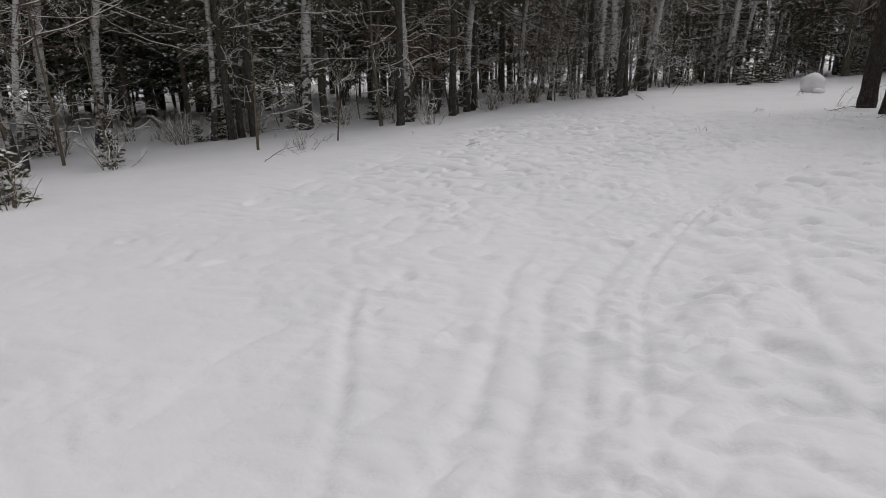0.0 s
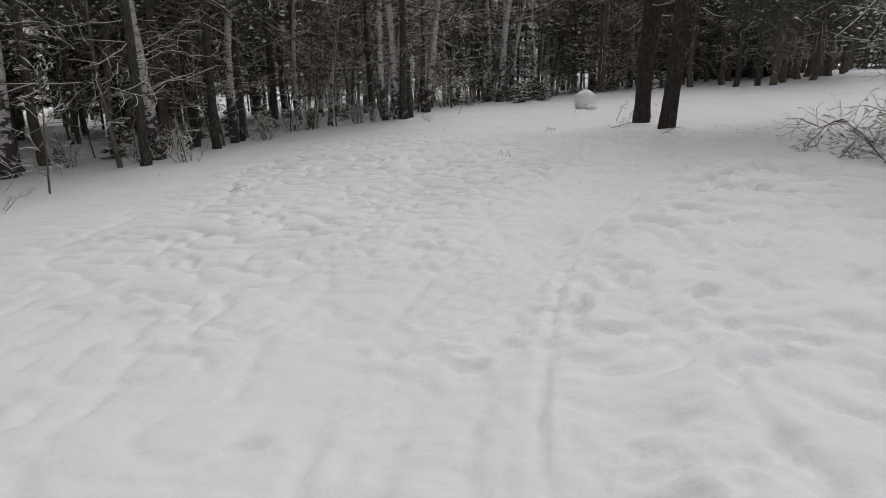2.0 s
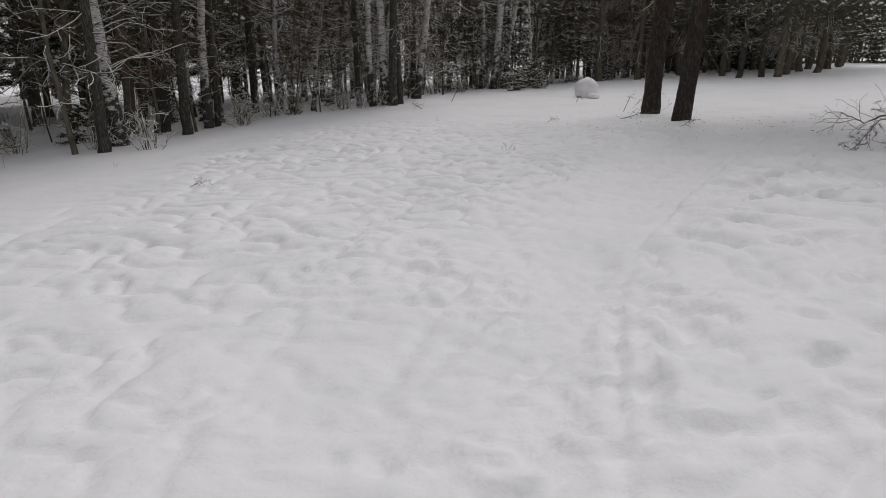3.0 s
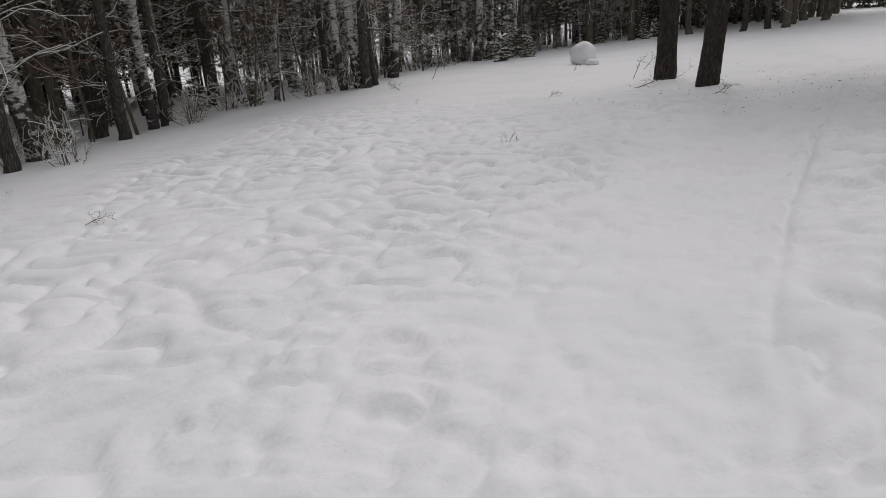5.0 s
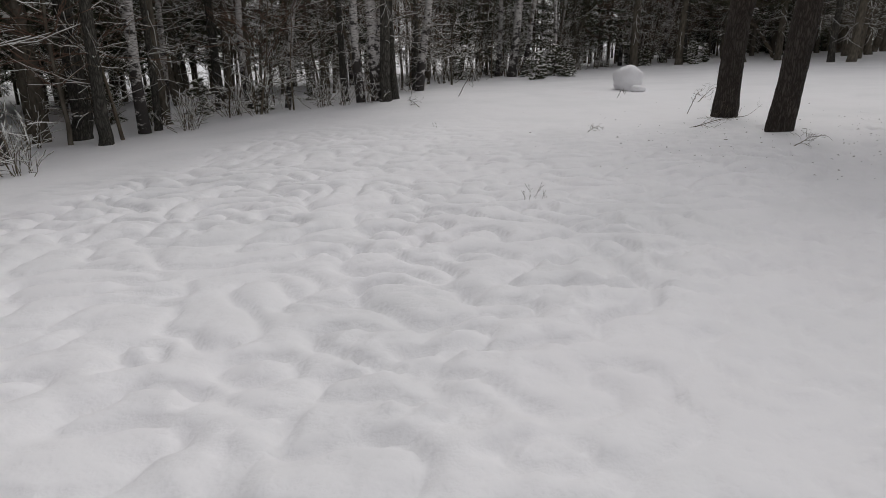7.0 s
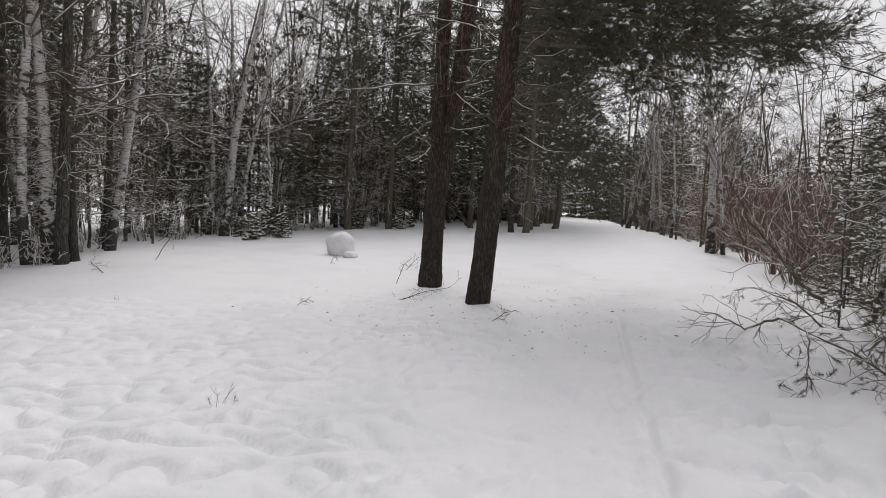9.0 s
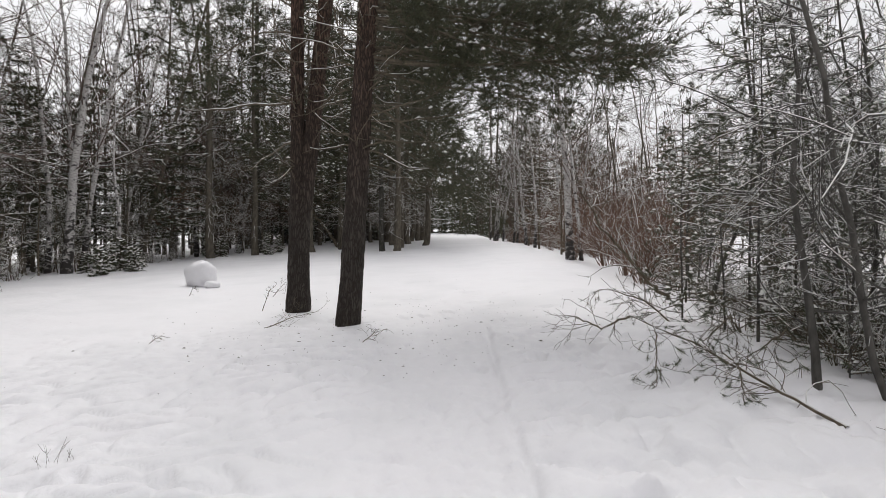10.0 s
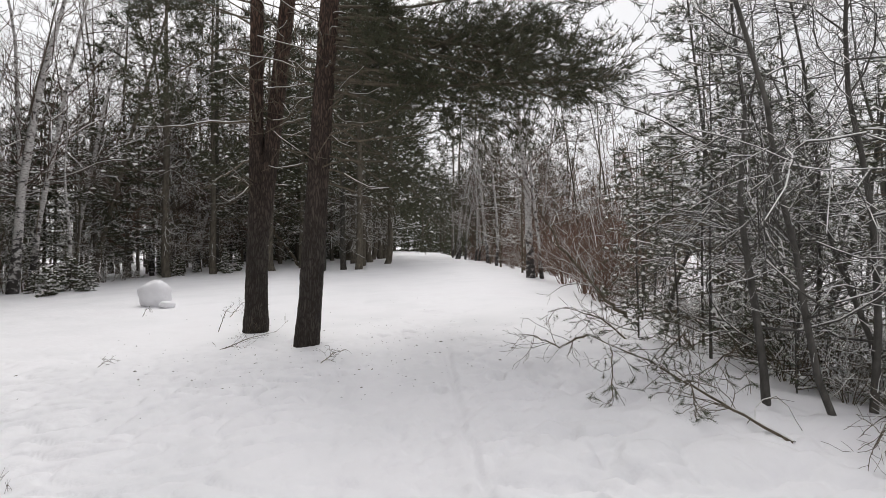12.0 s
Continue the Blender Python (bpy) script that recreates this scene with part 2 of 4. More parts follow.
def trail_x(y):
    return np.interp(y, [0, 4, 6, 8, 11, 13, 16, 22, 46], [-0.6, -1.1, -1.1, -0.7, 0.7, 1.7, 3.3, 6.6, 19.0])


def groove(x, y, line, depth, half):
    ys, xs = np.array([p[1] for p in line]), np.array([p[0] for p in line])
    cx = np.interp(y, ys, xs) + 0.05 * (value_noise(y * 1.1, 0 * y, len(line)) - 0.5)
    near = smooth(ys[0] - 0.4, ys[0] + 0.2, y) * (1 - smooth(ys[-1] - 0.8, ys[-1] + 0.3, y))
    fade = 0.6 + 0.4 * smooth(0.35, 0.6, value_noise(y * 0.8 + 3, 0 * y + depth * 90, 8))
    k = (x - cx) / half
    return near * fade * (-depth * np.exp(-k * k) + 0.25 * depth * np.exp(-((np.abs(k) - 2.0) ** 2) * 1.2))


def pillows(x, y, wide, deep, step, seed):
    """Old footprints drifted over: pillows of uneven height parted by narrow creases, about 0 to 1."""
    u, w = x / wide, y / deep
    i, j = np.floor(u), np.floor(w)
    d1, d2 = np.full(np.shape(x), 9.0), np.full(np.shape(x), 9.0)
    h1, h2 = 0.5 * d1, 0.5 * d1
    for a in (-1, 0, 1):
        for b in (-1, 0, 1):
            k = np.sin((i + a) * 127.1 + (j + b) * 311.7 + seed * 74.7) * 43758.5453
            k = k - np.floor(k)
            k2, k3 = np.mod(k * 71.3, 1.0), np.mod(k * 913.7, 1.0)
            d = np.hypot(i + a + 0.1 + 0.8 * k - u, j + b + 0.1 + 0.8 * k2 - w)
            near, second = d < d1, (d >= d1) & (d < d2)
            h2 = np.where(near, h1, np.where(second, k3, h2))
            d2 = np.where(near, d1, np.where(second, d, d2))
            h1, d1 = np.where(near, k3, h1), np.where(near, d, d1)
    gap = d2 - d1
    own = 0.5 * (h1 + h2) + 0.5 * (h1 - h2) * (1 - np.exp(-gap * 9))
    return (1 - step) * (1 - np.exp(-gap * 7)) * (1 - 0.35 * d1) + step * own


def relief(x, y):
    """Trodden, wind-softened snow: pillows parted by creases between old footprints."""
    off = x - trail_x(y) + 0.9 * (value_noise(x * 0.6, y * 0.6, 17) - 0.5) + 0.35 * (value_noise(x * 1.9, y * 1.9, 18) - 0.5)
    path = np.exp(-((off / 0.8) ** 2))
    wx = 0.30 * (value_noise(x * 1.3, y * 1.3, 9) - 0.5)
    wy = 0.30 * (value_noise(x * 1.3 + 8, y * 1.3, 10) - 0.5)
    p1 = np.abs(value_noise((x + wx) * 2.1, (y + wy) * 3.1, 1) - 0.5) * 2
    q1 = np.abs(value_noise((x + wx) * 1.25 + 5, (y + wy) * 1.5, 16) - 0.5) * 2
    p2 = np.abs(value_noise((x + wx) * 4.2 + 7, (y + wy) * 5.6, 2) - 0.5) * 2
    p3 = np.abs(value_noise((x + wx) * 7.5, (y + wy) * 9.0 + 3, 11) - 0.5) * 2
    right = smooth(0.2, 0.9, off) * (1 - smooth(3.2, 4.4, off)) * (1 - smooth(13, 17, y))
    left = smooth(-8.5, -5.5, x) * (1 - smooth(-1.5, -0.1, off)) * (1 - smooth(14.5, 19.0, y))
    patch = 0.8 + 0.4 * smooth(0.35, 0.65, value_noise(x * 0.35, y * 0.35, 13))
    z = left * patch * (0.3 + 0.48 * smooth(4.0, 7.5, y) + 0.25 * smooth(9.5, 12, y)) * (0.034 * pillows(x + 1.4 * wx + 0.3 * y, y + 1.4 * wy, 0.42, 0.34, 0.6, 3) + 0.066 * (1 - np.exp(-p1 * 10)) + 0.03 * p1 + 0.016 * (1 - np.exp(-p2 * 8)) + 0.008 * p3 - 0.06)
    z = z + right * (0.030 * pillows(x + 1.4 * wx - 0.3 * y, y + 1.4 * wy, 0.5, 0.42, 0.6, 6) + 0.04 * (1 - np.exp(-p1 * 8))) + 0.022 * path * (1 - smooth(18, 26, y)) * (1 - np.exp(-p1 * 6))
    right = right * (1 + 0.6 * smooth(8.5, 10.5, y))
    z = z + right * (0.045 * (1 - np.exp(-q1 * 6)) + 0.035 * q1 + 0.014 * (1 - np.exp(-p2 * 6)) + 0.008 * p3 - 0.05)
    # trodden crumbs on the trail
    chop = smooth(0.42, 0.62, value_noise(x * 0.7 + 2, y * 0.7, 12)) * np.exp(-((off + 0.6) / 2.0) ** 2) * (1 - smooth(13, 18, y))
    z = z + chop * (0.040 * p3 + 0.022 * (value_noise(x * 15, y * 15, 4) - 0.5))
    z = z + path * (1 - smooth(18, 26, y)) * (0.018 * p3 + 0.020 * (1 - np.exp(-p2 * 6)) + 0.010 * (value_noise(x * 12, y * 6, 14) - 0.5))
    z = z + 0.05 * (value_noise(x * 0.55, y * 0.55, 3) - 0.5) + 0.016 * (value_noise(x * 2.1, y * 2.1, 6) - 0.5)
    return z - 0.05 * path * (1 - smooth(20, 40, y))


def pits(x, y):
    """Separate footprints, deeper on the strip beside the trail."""
    rng = np.random.default_rng(4)
    z = 0 * x
    for i in range(190):
        wide = rng.uniform(0.7, 1.25)
        if i < 60:
            py = rng.uniform(2.0, 14.0)
            px = 0.35 + (trail_x(py) + 1.1) + rng.normal() * 0.45
            depth, wide = rng.uniform(0.015, 0.04) * (0.5 if py < 3.8 else 1.7 if py > 8.5 else 1), rng.uniform(0.65, 1.3)
        elif i < 120:
            py, px, depth = rng.uniform(3, 14), rng.uniform(-5.5, 0.0), rng.uniform(0.015, 0.045)
        else:
            py = rng.uniform(9, 30)
            px, depth = trail_x(py) + rng.normal() * 1.2, rng.uniform(0.025, 0.055)
        a = rng.normal() * 0.6 + 0.3
        dx, dy = x - px, y - py
        box = (np.abs(dx) < 0.7) & (np.abs(dy) < 0.7)
        if not box.any():
            continue
        u, w = dx[box] * math.cos(a) - dy[box] * math.sin(a), dx[box] * math.sin(a) + dy[box] * math.cos(a)
        r = np.sqrt((u / 0.085) ** 2 + (w / 0.15) ** 2) / wide
        r = r + 1.0 * (value_noise(x[box] * 6, y[box] * 6, 20) - 0.5)
        z[box] += depth * (-(1 - smooth(0.6, 1.1, r)) + 0.3 * np.exp(-((r - 1.4) / 0.3) ** 2))
    # paw prints, small and sharp
    for i in range(130):
        py = rng.uniform(2, 13)
        px = trail_x(py) - 0.7 + rng.normal() * 1.0
        dx, dy = x - px, y - py
        box = (np.abs(dx) < 0.15) & (np.abs(dy) < 0.15)
        if box.any():
            r = np.hypot(dx[box], dy[box]) / rng.uniform(0.025, 0.05)
            z[box] -= rng.uniform(0.015, 0.035) * np.exp(-r * r)
    # a scraped-up heap of crumbs
    r = np.hypot(x + 2.16, y - 7.93)
    z += 0.12 * np.exp(-(r / 0.28) ** 2) * np.abs(value_noise(x * 11, y * 11, 15) - 0.35)
    return z


def ground_height(x, y):
    x, y = np.asarray(x, float), np.asarray(y, float)
    return base_height(x, y) + relief(x, y)


def ground_at(x, y):
    return float(ground_height(np.array([x]), np.array([y]))[0])


PINE_R, PINE_L = (1.92, 16.82), (1.66, 18.74)


def build_ground():
    fine = 0.036
    xs = np.concatenate([-np.geomspace(900, 12, 46), np.arange(-11, -6, 0.16), np.arange(-6, 4.0, fine), np.arange(4.0, 11, 0.14), np.geomspace(11.5, 900, 50)])
    ys = np.concatenate([-np.geomspace(900, 2, 40), np.arange(-1.5, 0.8, 0.2), np.arange(0.8, 14.6, fine), np.arange(14.6, 19, 0.055), np.arange(19, 27, 0.13), np.geomspace(27.3, 900, 60)])
    gx, gy = np.meshgrid(xs, ys)
    z = ground_height(gx, gy)
    for line, depth, half in TRACKS:
        z += groove(gx, gy, line, depth, half)
    z += pits(gx, gy)
    # shallow hollows melted out round the two big pines
    for px, py in (PINE_R, PINE_L):
        z -= 0.06 * np.exp(-(np.hypot(gx - px, gy - py) / 0.4) ** 2)
    b = Build()
    h, w = gx.shape
    i = np.arange(h - 1)[:, None] * w + np.arange(w - 1)[None]
    b.add(np.stack([gx, gy, z], -1), np.stack([i, i + 1, i + w + 1, i + w], -1).reshape(-1, 4))
    ob = new("ground", b.mesh("ground", SNOW, True))
    return tagged(ob, "trodden white snow with soft footprints and sled tracks", "snow ground", kind="structure")


build_ground()


# ---- trees ----
def curve(rng, start, way, length, n, bend=0.12, lift=0.0):
    """A wandering line from start; lift bends it upwards (or down, when negative)."""
    p, d = np.array(start, float), np.array(way, float)
    d /= np.linalg.norm(d)
    out = [p.copy()]
    for _ in range(n):
        d = d + bend * rng.normal(size=3) + np.array([0, 0, lift])
        d /= np.linalg.norm(d)
        p = p + d * length / n
        out.append(p.copy())
    return np.array(out)


def along(pts, t):
    s = t * (len(pts) - 1)
    i = min(int(s), len(pts) - 2)
    return pts[i] + (pts[i + 1] - pts[i]) * (s - i), (pts[i + 1] - pts[i]) / (np.linalg.norm(pts[i + 1] - pts[i]) + 1e-9)


def side_way(rng, d, angle):
    s = np.cross(d, rng.normal(size=3))
    s /= np.linalg.norm(s) + 1e-9
    return d * math.cos(angle) + s * math.sin(angle)


def thing(name, label, category, group=""):
    return tagged(new(name), label, category, group)


def trunk_mesh(b, pts, radii, sides, rough, rng):
    """A trunk with a flared foot and uneven girth."""
    pts, radii = np.asarray(pts), np.asarray(radii)
    b.tube(pts, radii, sides)
    v = b.v[-1]
    c = np.repeat(pts, sides, 0)
    a = np.tile(np.arange(sides), len(pts)) / sides * 6.283
    k = value_noise(np.cos(a) * 3 + 50, v[:, 2] * 3 + np.sin(a) * 3, int(rng.integers(99))) - 0.5
    k2 = np.abs(value_noise(np.cos(a) * 7 + 90, v[:, 2] * 5 + np.sin(a) * 7, int(rng.integers(99))) - 0.5)
    b.v[-1] = c + (v - c) * (1 + rough * k + rough * 1.2 * k2)[:, None]


def dead_limbs(rng, wood, white, pts, height, low, high, count, reach, snow=0.85, twigs=3):
    """Bare lower limbs, drooping, many with a line of snow."""
    for i in range(count):
        h = rng.uniform(low, high)
        p, _ = along(pts, (h + 0.25) / (height + 0.25))
        a = rng.uniform(0, 6.283)
        L = rng.uniform(0.4, 1.0) * reach
        c = curve(rng, p, (math.cos(a), math.sin(a), rng.uniform(-0.35, 0.25)), L, 4, 0.3)
        wood.tube(c, np.linspace(0.008, 0.003, 5), 3)
        if rng.random() < snow:
            white.crest(c + np.array([0, 0, 0.005]), np.linspace(0.009, 0.005, 5), 1.2)
        for j in range(twigs):
            q, e = along(c, rng.uniform(0.3, 1.0))
            t = curve(rng, q, side_way(rng, e, 0.7), L * rng.uniform(0.25, 0.5), 3, 0.15)
            wood.tube(t, np.linspace(0.005, 0.0025, 4), 3)
            if rng.random() < snow:
                white.crest(t + np.array([0, 0, 0.004]), np.linspace(0.007, 0.004, 4), 1.2)


def pine_bough(rng, wood, white, start, way, length, radius, tufts, size, lift=0.05, twigs=9, snow=0.25, bare_twigs=True):
    main = curve(rng, start, way, length, 7, 0.16 if length < 2.3 else 0.09, lift)
    if bare_twigs is not None:
        wood.tube(main, np.linspace(radius, radius * 0.25, 8), 4)
    ps, ds = [], []
    for i in range(twigs):
        t = 0.3 + 0.7 * rng.random() ** 0.7
        p, d = along(main, t)
        sub = curve(rng, p, side_way(rng, d, rng.uniform(0.4, 1.1)) + np.array([0, 0, 0.12]), min(length * 0.4, 1.1) * rng.uniform(0.5, 1.1) * (1.2 - 0.4 * t), 3, 0.16, 0.06)
        if bare_twigs:
            wood.tube(sub, np.linspace(radius * 0.24, radius * 0.10, 4), 3)
        for j in range(tufts):
            q, e = along(sub, rng.uniform(0.2, 1.0))
            e = side_way(rng, e, rng.uniform(0.1, 1.0))
            ps.append(q + e * rng.uniform(0, 2.0) * size)
            ds.append(e)
    for j in range(tufts * 2):
        q, e = along(main, rng.uniform(0.7, 1.0))
        e = side_way(rng, e, rng.uniform(0.1, 0.9))
        ps.append(q + e * rng.uniform(0, 1.5) * size)
        ds.append(e)
    ps, ds = np.array(ps), np.array(ds)
    if snow:
        white.flakes(ps[rng.random(len(ps)) < snow] + np.array([0, 0, 0.02]), size * 0.55, rng)
    return ps, ds


def forest_pine(seed, height, radius, crown, label="tall pine with a dark trunk and snow-dusted needles", name="pine_tree", boughs=26, twigs=6, tufts=4, blades=5, size=(0.17, 0.012), dead=22, wide=1.6, bark=None, bare_twigs=True):
    rng = np.random.default_rng(seed)
    root = thing(name, label, "pine tree", "forest trees")
    wood, bough, green, white = Build(), Build(), Build(), Build()
    n = 12
    z = np.concatenate([[-0.25, 0.0, 0.15, 0.4], np.linspace(1.0, height, n - 4)])
    wob = np.cumsum(rng.normal(size=(n, 2)) * 0.03, 0)
    pts = np.column_stack([wob - wob[0], z])
    rad = radius * (1 - 0.85 * np.clip(z, 0, None) / height) + radius * 0.22 * np.exp(-np.clip(z, 0, None) / 0.2)
    trunk_mesh(wood, pts, rad, 11, 0.2, rng)
    even = np.column_stack([np.interp(np.linspace(-0.25, height, 40), z, pts[:, i]) for i in range(3)])
    ps, ds = [], []
    for i in range(boughs):
        t = (i + rng.random()) / boughs
        h = crown + (height - crown) * t
        p, _ = along(even, (h + 0.25) / (height + 0.25))
        a = rng.uniform(0, 6.283)
        L = (0.45 + wide * (1 - t) ** 0.7) * rng.uniform(0.7, 1.2)
        q, e = pine_bough(rng, bough, white, p, np.array([math.cos(a), math.sin(a), rng.uniform(-0.2, 0.4)]), L, 0.02, tufts, size[0] * 0.7, 0.02, twigs, 0.26, bare_twigs)
        ps.append(q), ds.append(e)
    green.needles(np.concatenate(ps), np.concatenate(ds), blades, size[0], size[1], rng)
    dead_limbs(rng, bough, white, even, height, 1.2, crown + 1.2, dead, 1.6, 0.55)
    part("trunk", wood, bark or BARK_FAR, root, "dull grey-brown trunk", True)
    part("bough_wood", bough, TWIG, root, "", False, "stuff")
    part("crown", green, NEEDLE, root, "dark green needles", False, "stuff")
    part("snow", white, FLUFF, root, "white snow caught on the branches", False, "stuff")
    return root


def spruce(seed, height, radius, bottom=0.5, label="dense dark spruce with drooping snow-dusted boughs", young=False, step=0.5, count=6, fill=4, blades=6, size=(0.29, 0.026), flake=0.7, name="spruce_tree"):
    rng = np.random.default_rng(seed)
    root = thing(name, label, "spruce tree", "forest trees")
    wood, bough, green, white = Build(), Build(), Build(), Build()
    pts = np.column_stack([np.cumsum(rng.normal(size=(10, 2)) * 0.01, 0), np.linspace(-0.25, height, 10)])
    wood.tube(pts, np.linspace(radius, 0.012, 10), 7)
    ps, ds, sp = [], [], []
    h = bottom
    while h < height * 0.985:
        t = (h - bottom) / (height - bottom)
        L0 = (0.30 if young else 0.17) * height * (1 - t) ** 0.8 + 0.12
        a0 = rng.uniform(0, 6.28)
        for k in range(count):
            a = a0 + k * 6.283 / count + rng.normal() * 0.25
            L = L0 * rng.uniform(0.5, 1.2)
            p, _ = along(pts, (h + 0.25) / (height + 0.25))
            c = curve(rng, p, (math.cos(a), math.sin(a), 0.15 - 0.45 * (1 - t) + (rng.normal() * 0.22 + 0.25 if young else 0)), L, 4, 0.16 if young else 0.06, -0.06 if young else 0.03)
            bough.tube(c, np.linspace(0.011, 0.004, 5), 3)
            for j in range(int(fill * L) + 3):
                s = rng.uniform(0.15, 1.0)
                q, e = along(c, s)
                w = np.array([-e[1], e[0], 0]) * rng.choice([-1, 1])
                way = e * 0.7 + w * 0.9 + np.array([0, 0, -0.15])
                ps.append(q + way * L * 0.28 * (1.15 - s) * rng.uniform(0.1, 1.0) + np.array([0, 0, -0.03]))
                ds.append(way / np.linalg.norm(way))
                if rng.random() < flake:
                    sp.append(ps[-1] + np.array([0, 0, 0.03]))
        h += rng.uniform(0.75, 1.25) * step
    green.needles(np.array(ps), np.array(ds), blades, size[0], size[1], rng, 0.55)
    white.flakes(np.array(sp), size[0] * (0.45 if young else 0.30), rng)
    if bottom > 0.8:
        dead_limbs(rng, bough, white, pts, height, 0.3, bottom + 1.0, 16, 1.3)
    part("trunk", wood, BARK_FAR, root, "dark trunk", True)
    part("bough_wood", bough, TWIG, root, "", False, "stuff")
    part("crown", green, SPRUCE, root, "dark green drooping needles", False, "stuff")
    part("snow", white, FLUFF, root, "white snow lying on the boughs", False, "stuff")
    return root


def bare(name, label, category, group, seed, height, radius, lean, bark, twig, density=1.0, low=0.3, up=0.9, snow=0.5, crooked=0.05, levels=2, reach=0.28, sides=8, per=5, split=False, fine=0.0028, lift=0.02, pad=1.0):
    """A leafless tree: a stem, limbs, twigs and lines of snow lying on them. split: each limb is a part of its own."""
    rng = np.random.default_rng(seed)
    root = thing(name, label, category, group)
    wood, twigs, white = Build(), Build(), Build()
    n = 12
    stem = curve(rng, (0, 0, -0.2), (lean[0], lean[1], 1), height, n, crooked, lift)
    z = np.linspace(0, 1, n + 1)
    rad = radius * (1 - 0.9 * z) + radius * 0.2 * np.exp(-z * height / 0.3)
    trunk_mesh(wood, stem, rad, sides, 0.08, rng)
    part("trunk", wood, bark, root, "", True)
    for i in range(int(height * 3.0 * density)):
        t = low + (1 - low) * rng.random()
        p, d = along(stem, min(t, 0.99))
        a = rng.uniform(0, 6.283)
        L = height * reach * (1.15 - t) * rng.uniform(0.5, 1.3)
        limb = curve(rng, p, (math.cos(a), math.sin(a), up * rng.uniform(0.1, 1.2)), L, 6, 0.36 if split else 0.19, 0.02)
        r0 = min(radius * 0.34, (0.0046 if split else 0.0052) * L + 0.0028)
        if split:
            twigs, white = Build(), Build()
        twigs.tube(limb, np.linspace(r0, r0 * 0.3, 7), 4)
        if rng.random() < snow:
            white.crest(limb[1:] + np.array([0, 0, r0 * 0.55]), np.linspace(r0 * (0.66 if split else 0.8), r0 * 0.4 + 0.001, 6), 1.3)
        for j in range(per):
            q, e = along(limb, rng.uniform(0.15, 1.0))
            tw = curve(rng, q, side_way(rng, e, rng.uniform(0.4, 0.9)) + np.array([0, 0, 0.1 * up]), L * rng.uniform(0.2, 0.5), 3, 0.26, 0.01)
            twigs.tube(tw, np.linspace(r0 * 0.42, fine, 4), 3)
            if rng.random() < snow:
                white.crest(tw + np.array([0, 0, fine * 0.7]), np.linspace(r0 * 0.42, fine * 1.1, 4) * pad, 1.4)
            if levels > 2:
                for k in range(3):
                    q2, e2 = along(tw, rng.uniform(0.2, 1.0))
                    t2 = curve(rng, q2, side_way(rng, e2, 0.7), L * rng.uniform(0.12, 0.26), 2, 0.3)
                    twigs.tube(t2, np.linspace(fine * 1.1, fine * 0.7, 3), 3)
                    if rng.random() < snow * 0.6:
                        white.crest(t2 + np.array([0, 0, fine * 0.6]), np.linspace(fine * 1.2, fine * 0.8, 3), 1.4)
        if split:
            limb_part = part("limb", twigs, twig, root)
            if white.n:
                part("snow", white, FLUFF, limb_part, "thin lines of snow", False, "stuff")
    if not split:
        part("crown", twigs, twig, root, "thin bare branches", False, "stuff")
    if white.n and not split:
        part("snow", white, FLUFF, root, "thin lines of snow on the branches", False, "stuff")
    return root


def shrub(seed, height, stems, spread, twig, label, group="undergrowth", snow=0.4, fine=4, thin=0.0026):
    """A leafless bush of many stems from one foot."""
    rng = np.random.default_rng(seed)
    root = thing("shrub", label, "shrub", group)
    twigs, white = Build(), Build()
    for i in range(stems):
        a = rng.uniform(0, 6.283)
        s = np.array([math.cos(a), math.sin(a), 0])
        c = curve(rng, s * rng.uniform(0, 0.18) + np.array([0, 0, -0.12]), s * spread * rng.uniform(0.1, 1) + np.array([0, 0, 1]), height * rng.uniform(0.5, 1.1), 5, 0.12, 0.0)
        r = 0.004 + 0.004 * height * rng.uniform(0.4, 1)
        twigs.tube(c, np.linspace(r, thin, 6), 4)
        for j in range(fine):
            q, e = along(c, rng.uniform(0.2, 0.95))
            tw = curve(rng, q, side_way(rng, e, rng.uniform(0.5, 1.0)), height * rng.uniform(0.12, 0.38), 3, 0.18)
            twigs.tube(tw, np.linspace(r * 0.5, thin, 4), 3)
            if rng.random() < snow:
                white.crest(tw + np.array([0, 0, 0.003]), np.linspace(0.011, 0.006, 4), 1.3)
    part("bush_wood", twigs, twig, root, "", False, "stuff")
    if white.n:
        part("snow", white, FLUFF, root, "white snow on the twigs", False, "stuff")
    return root


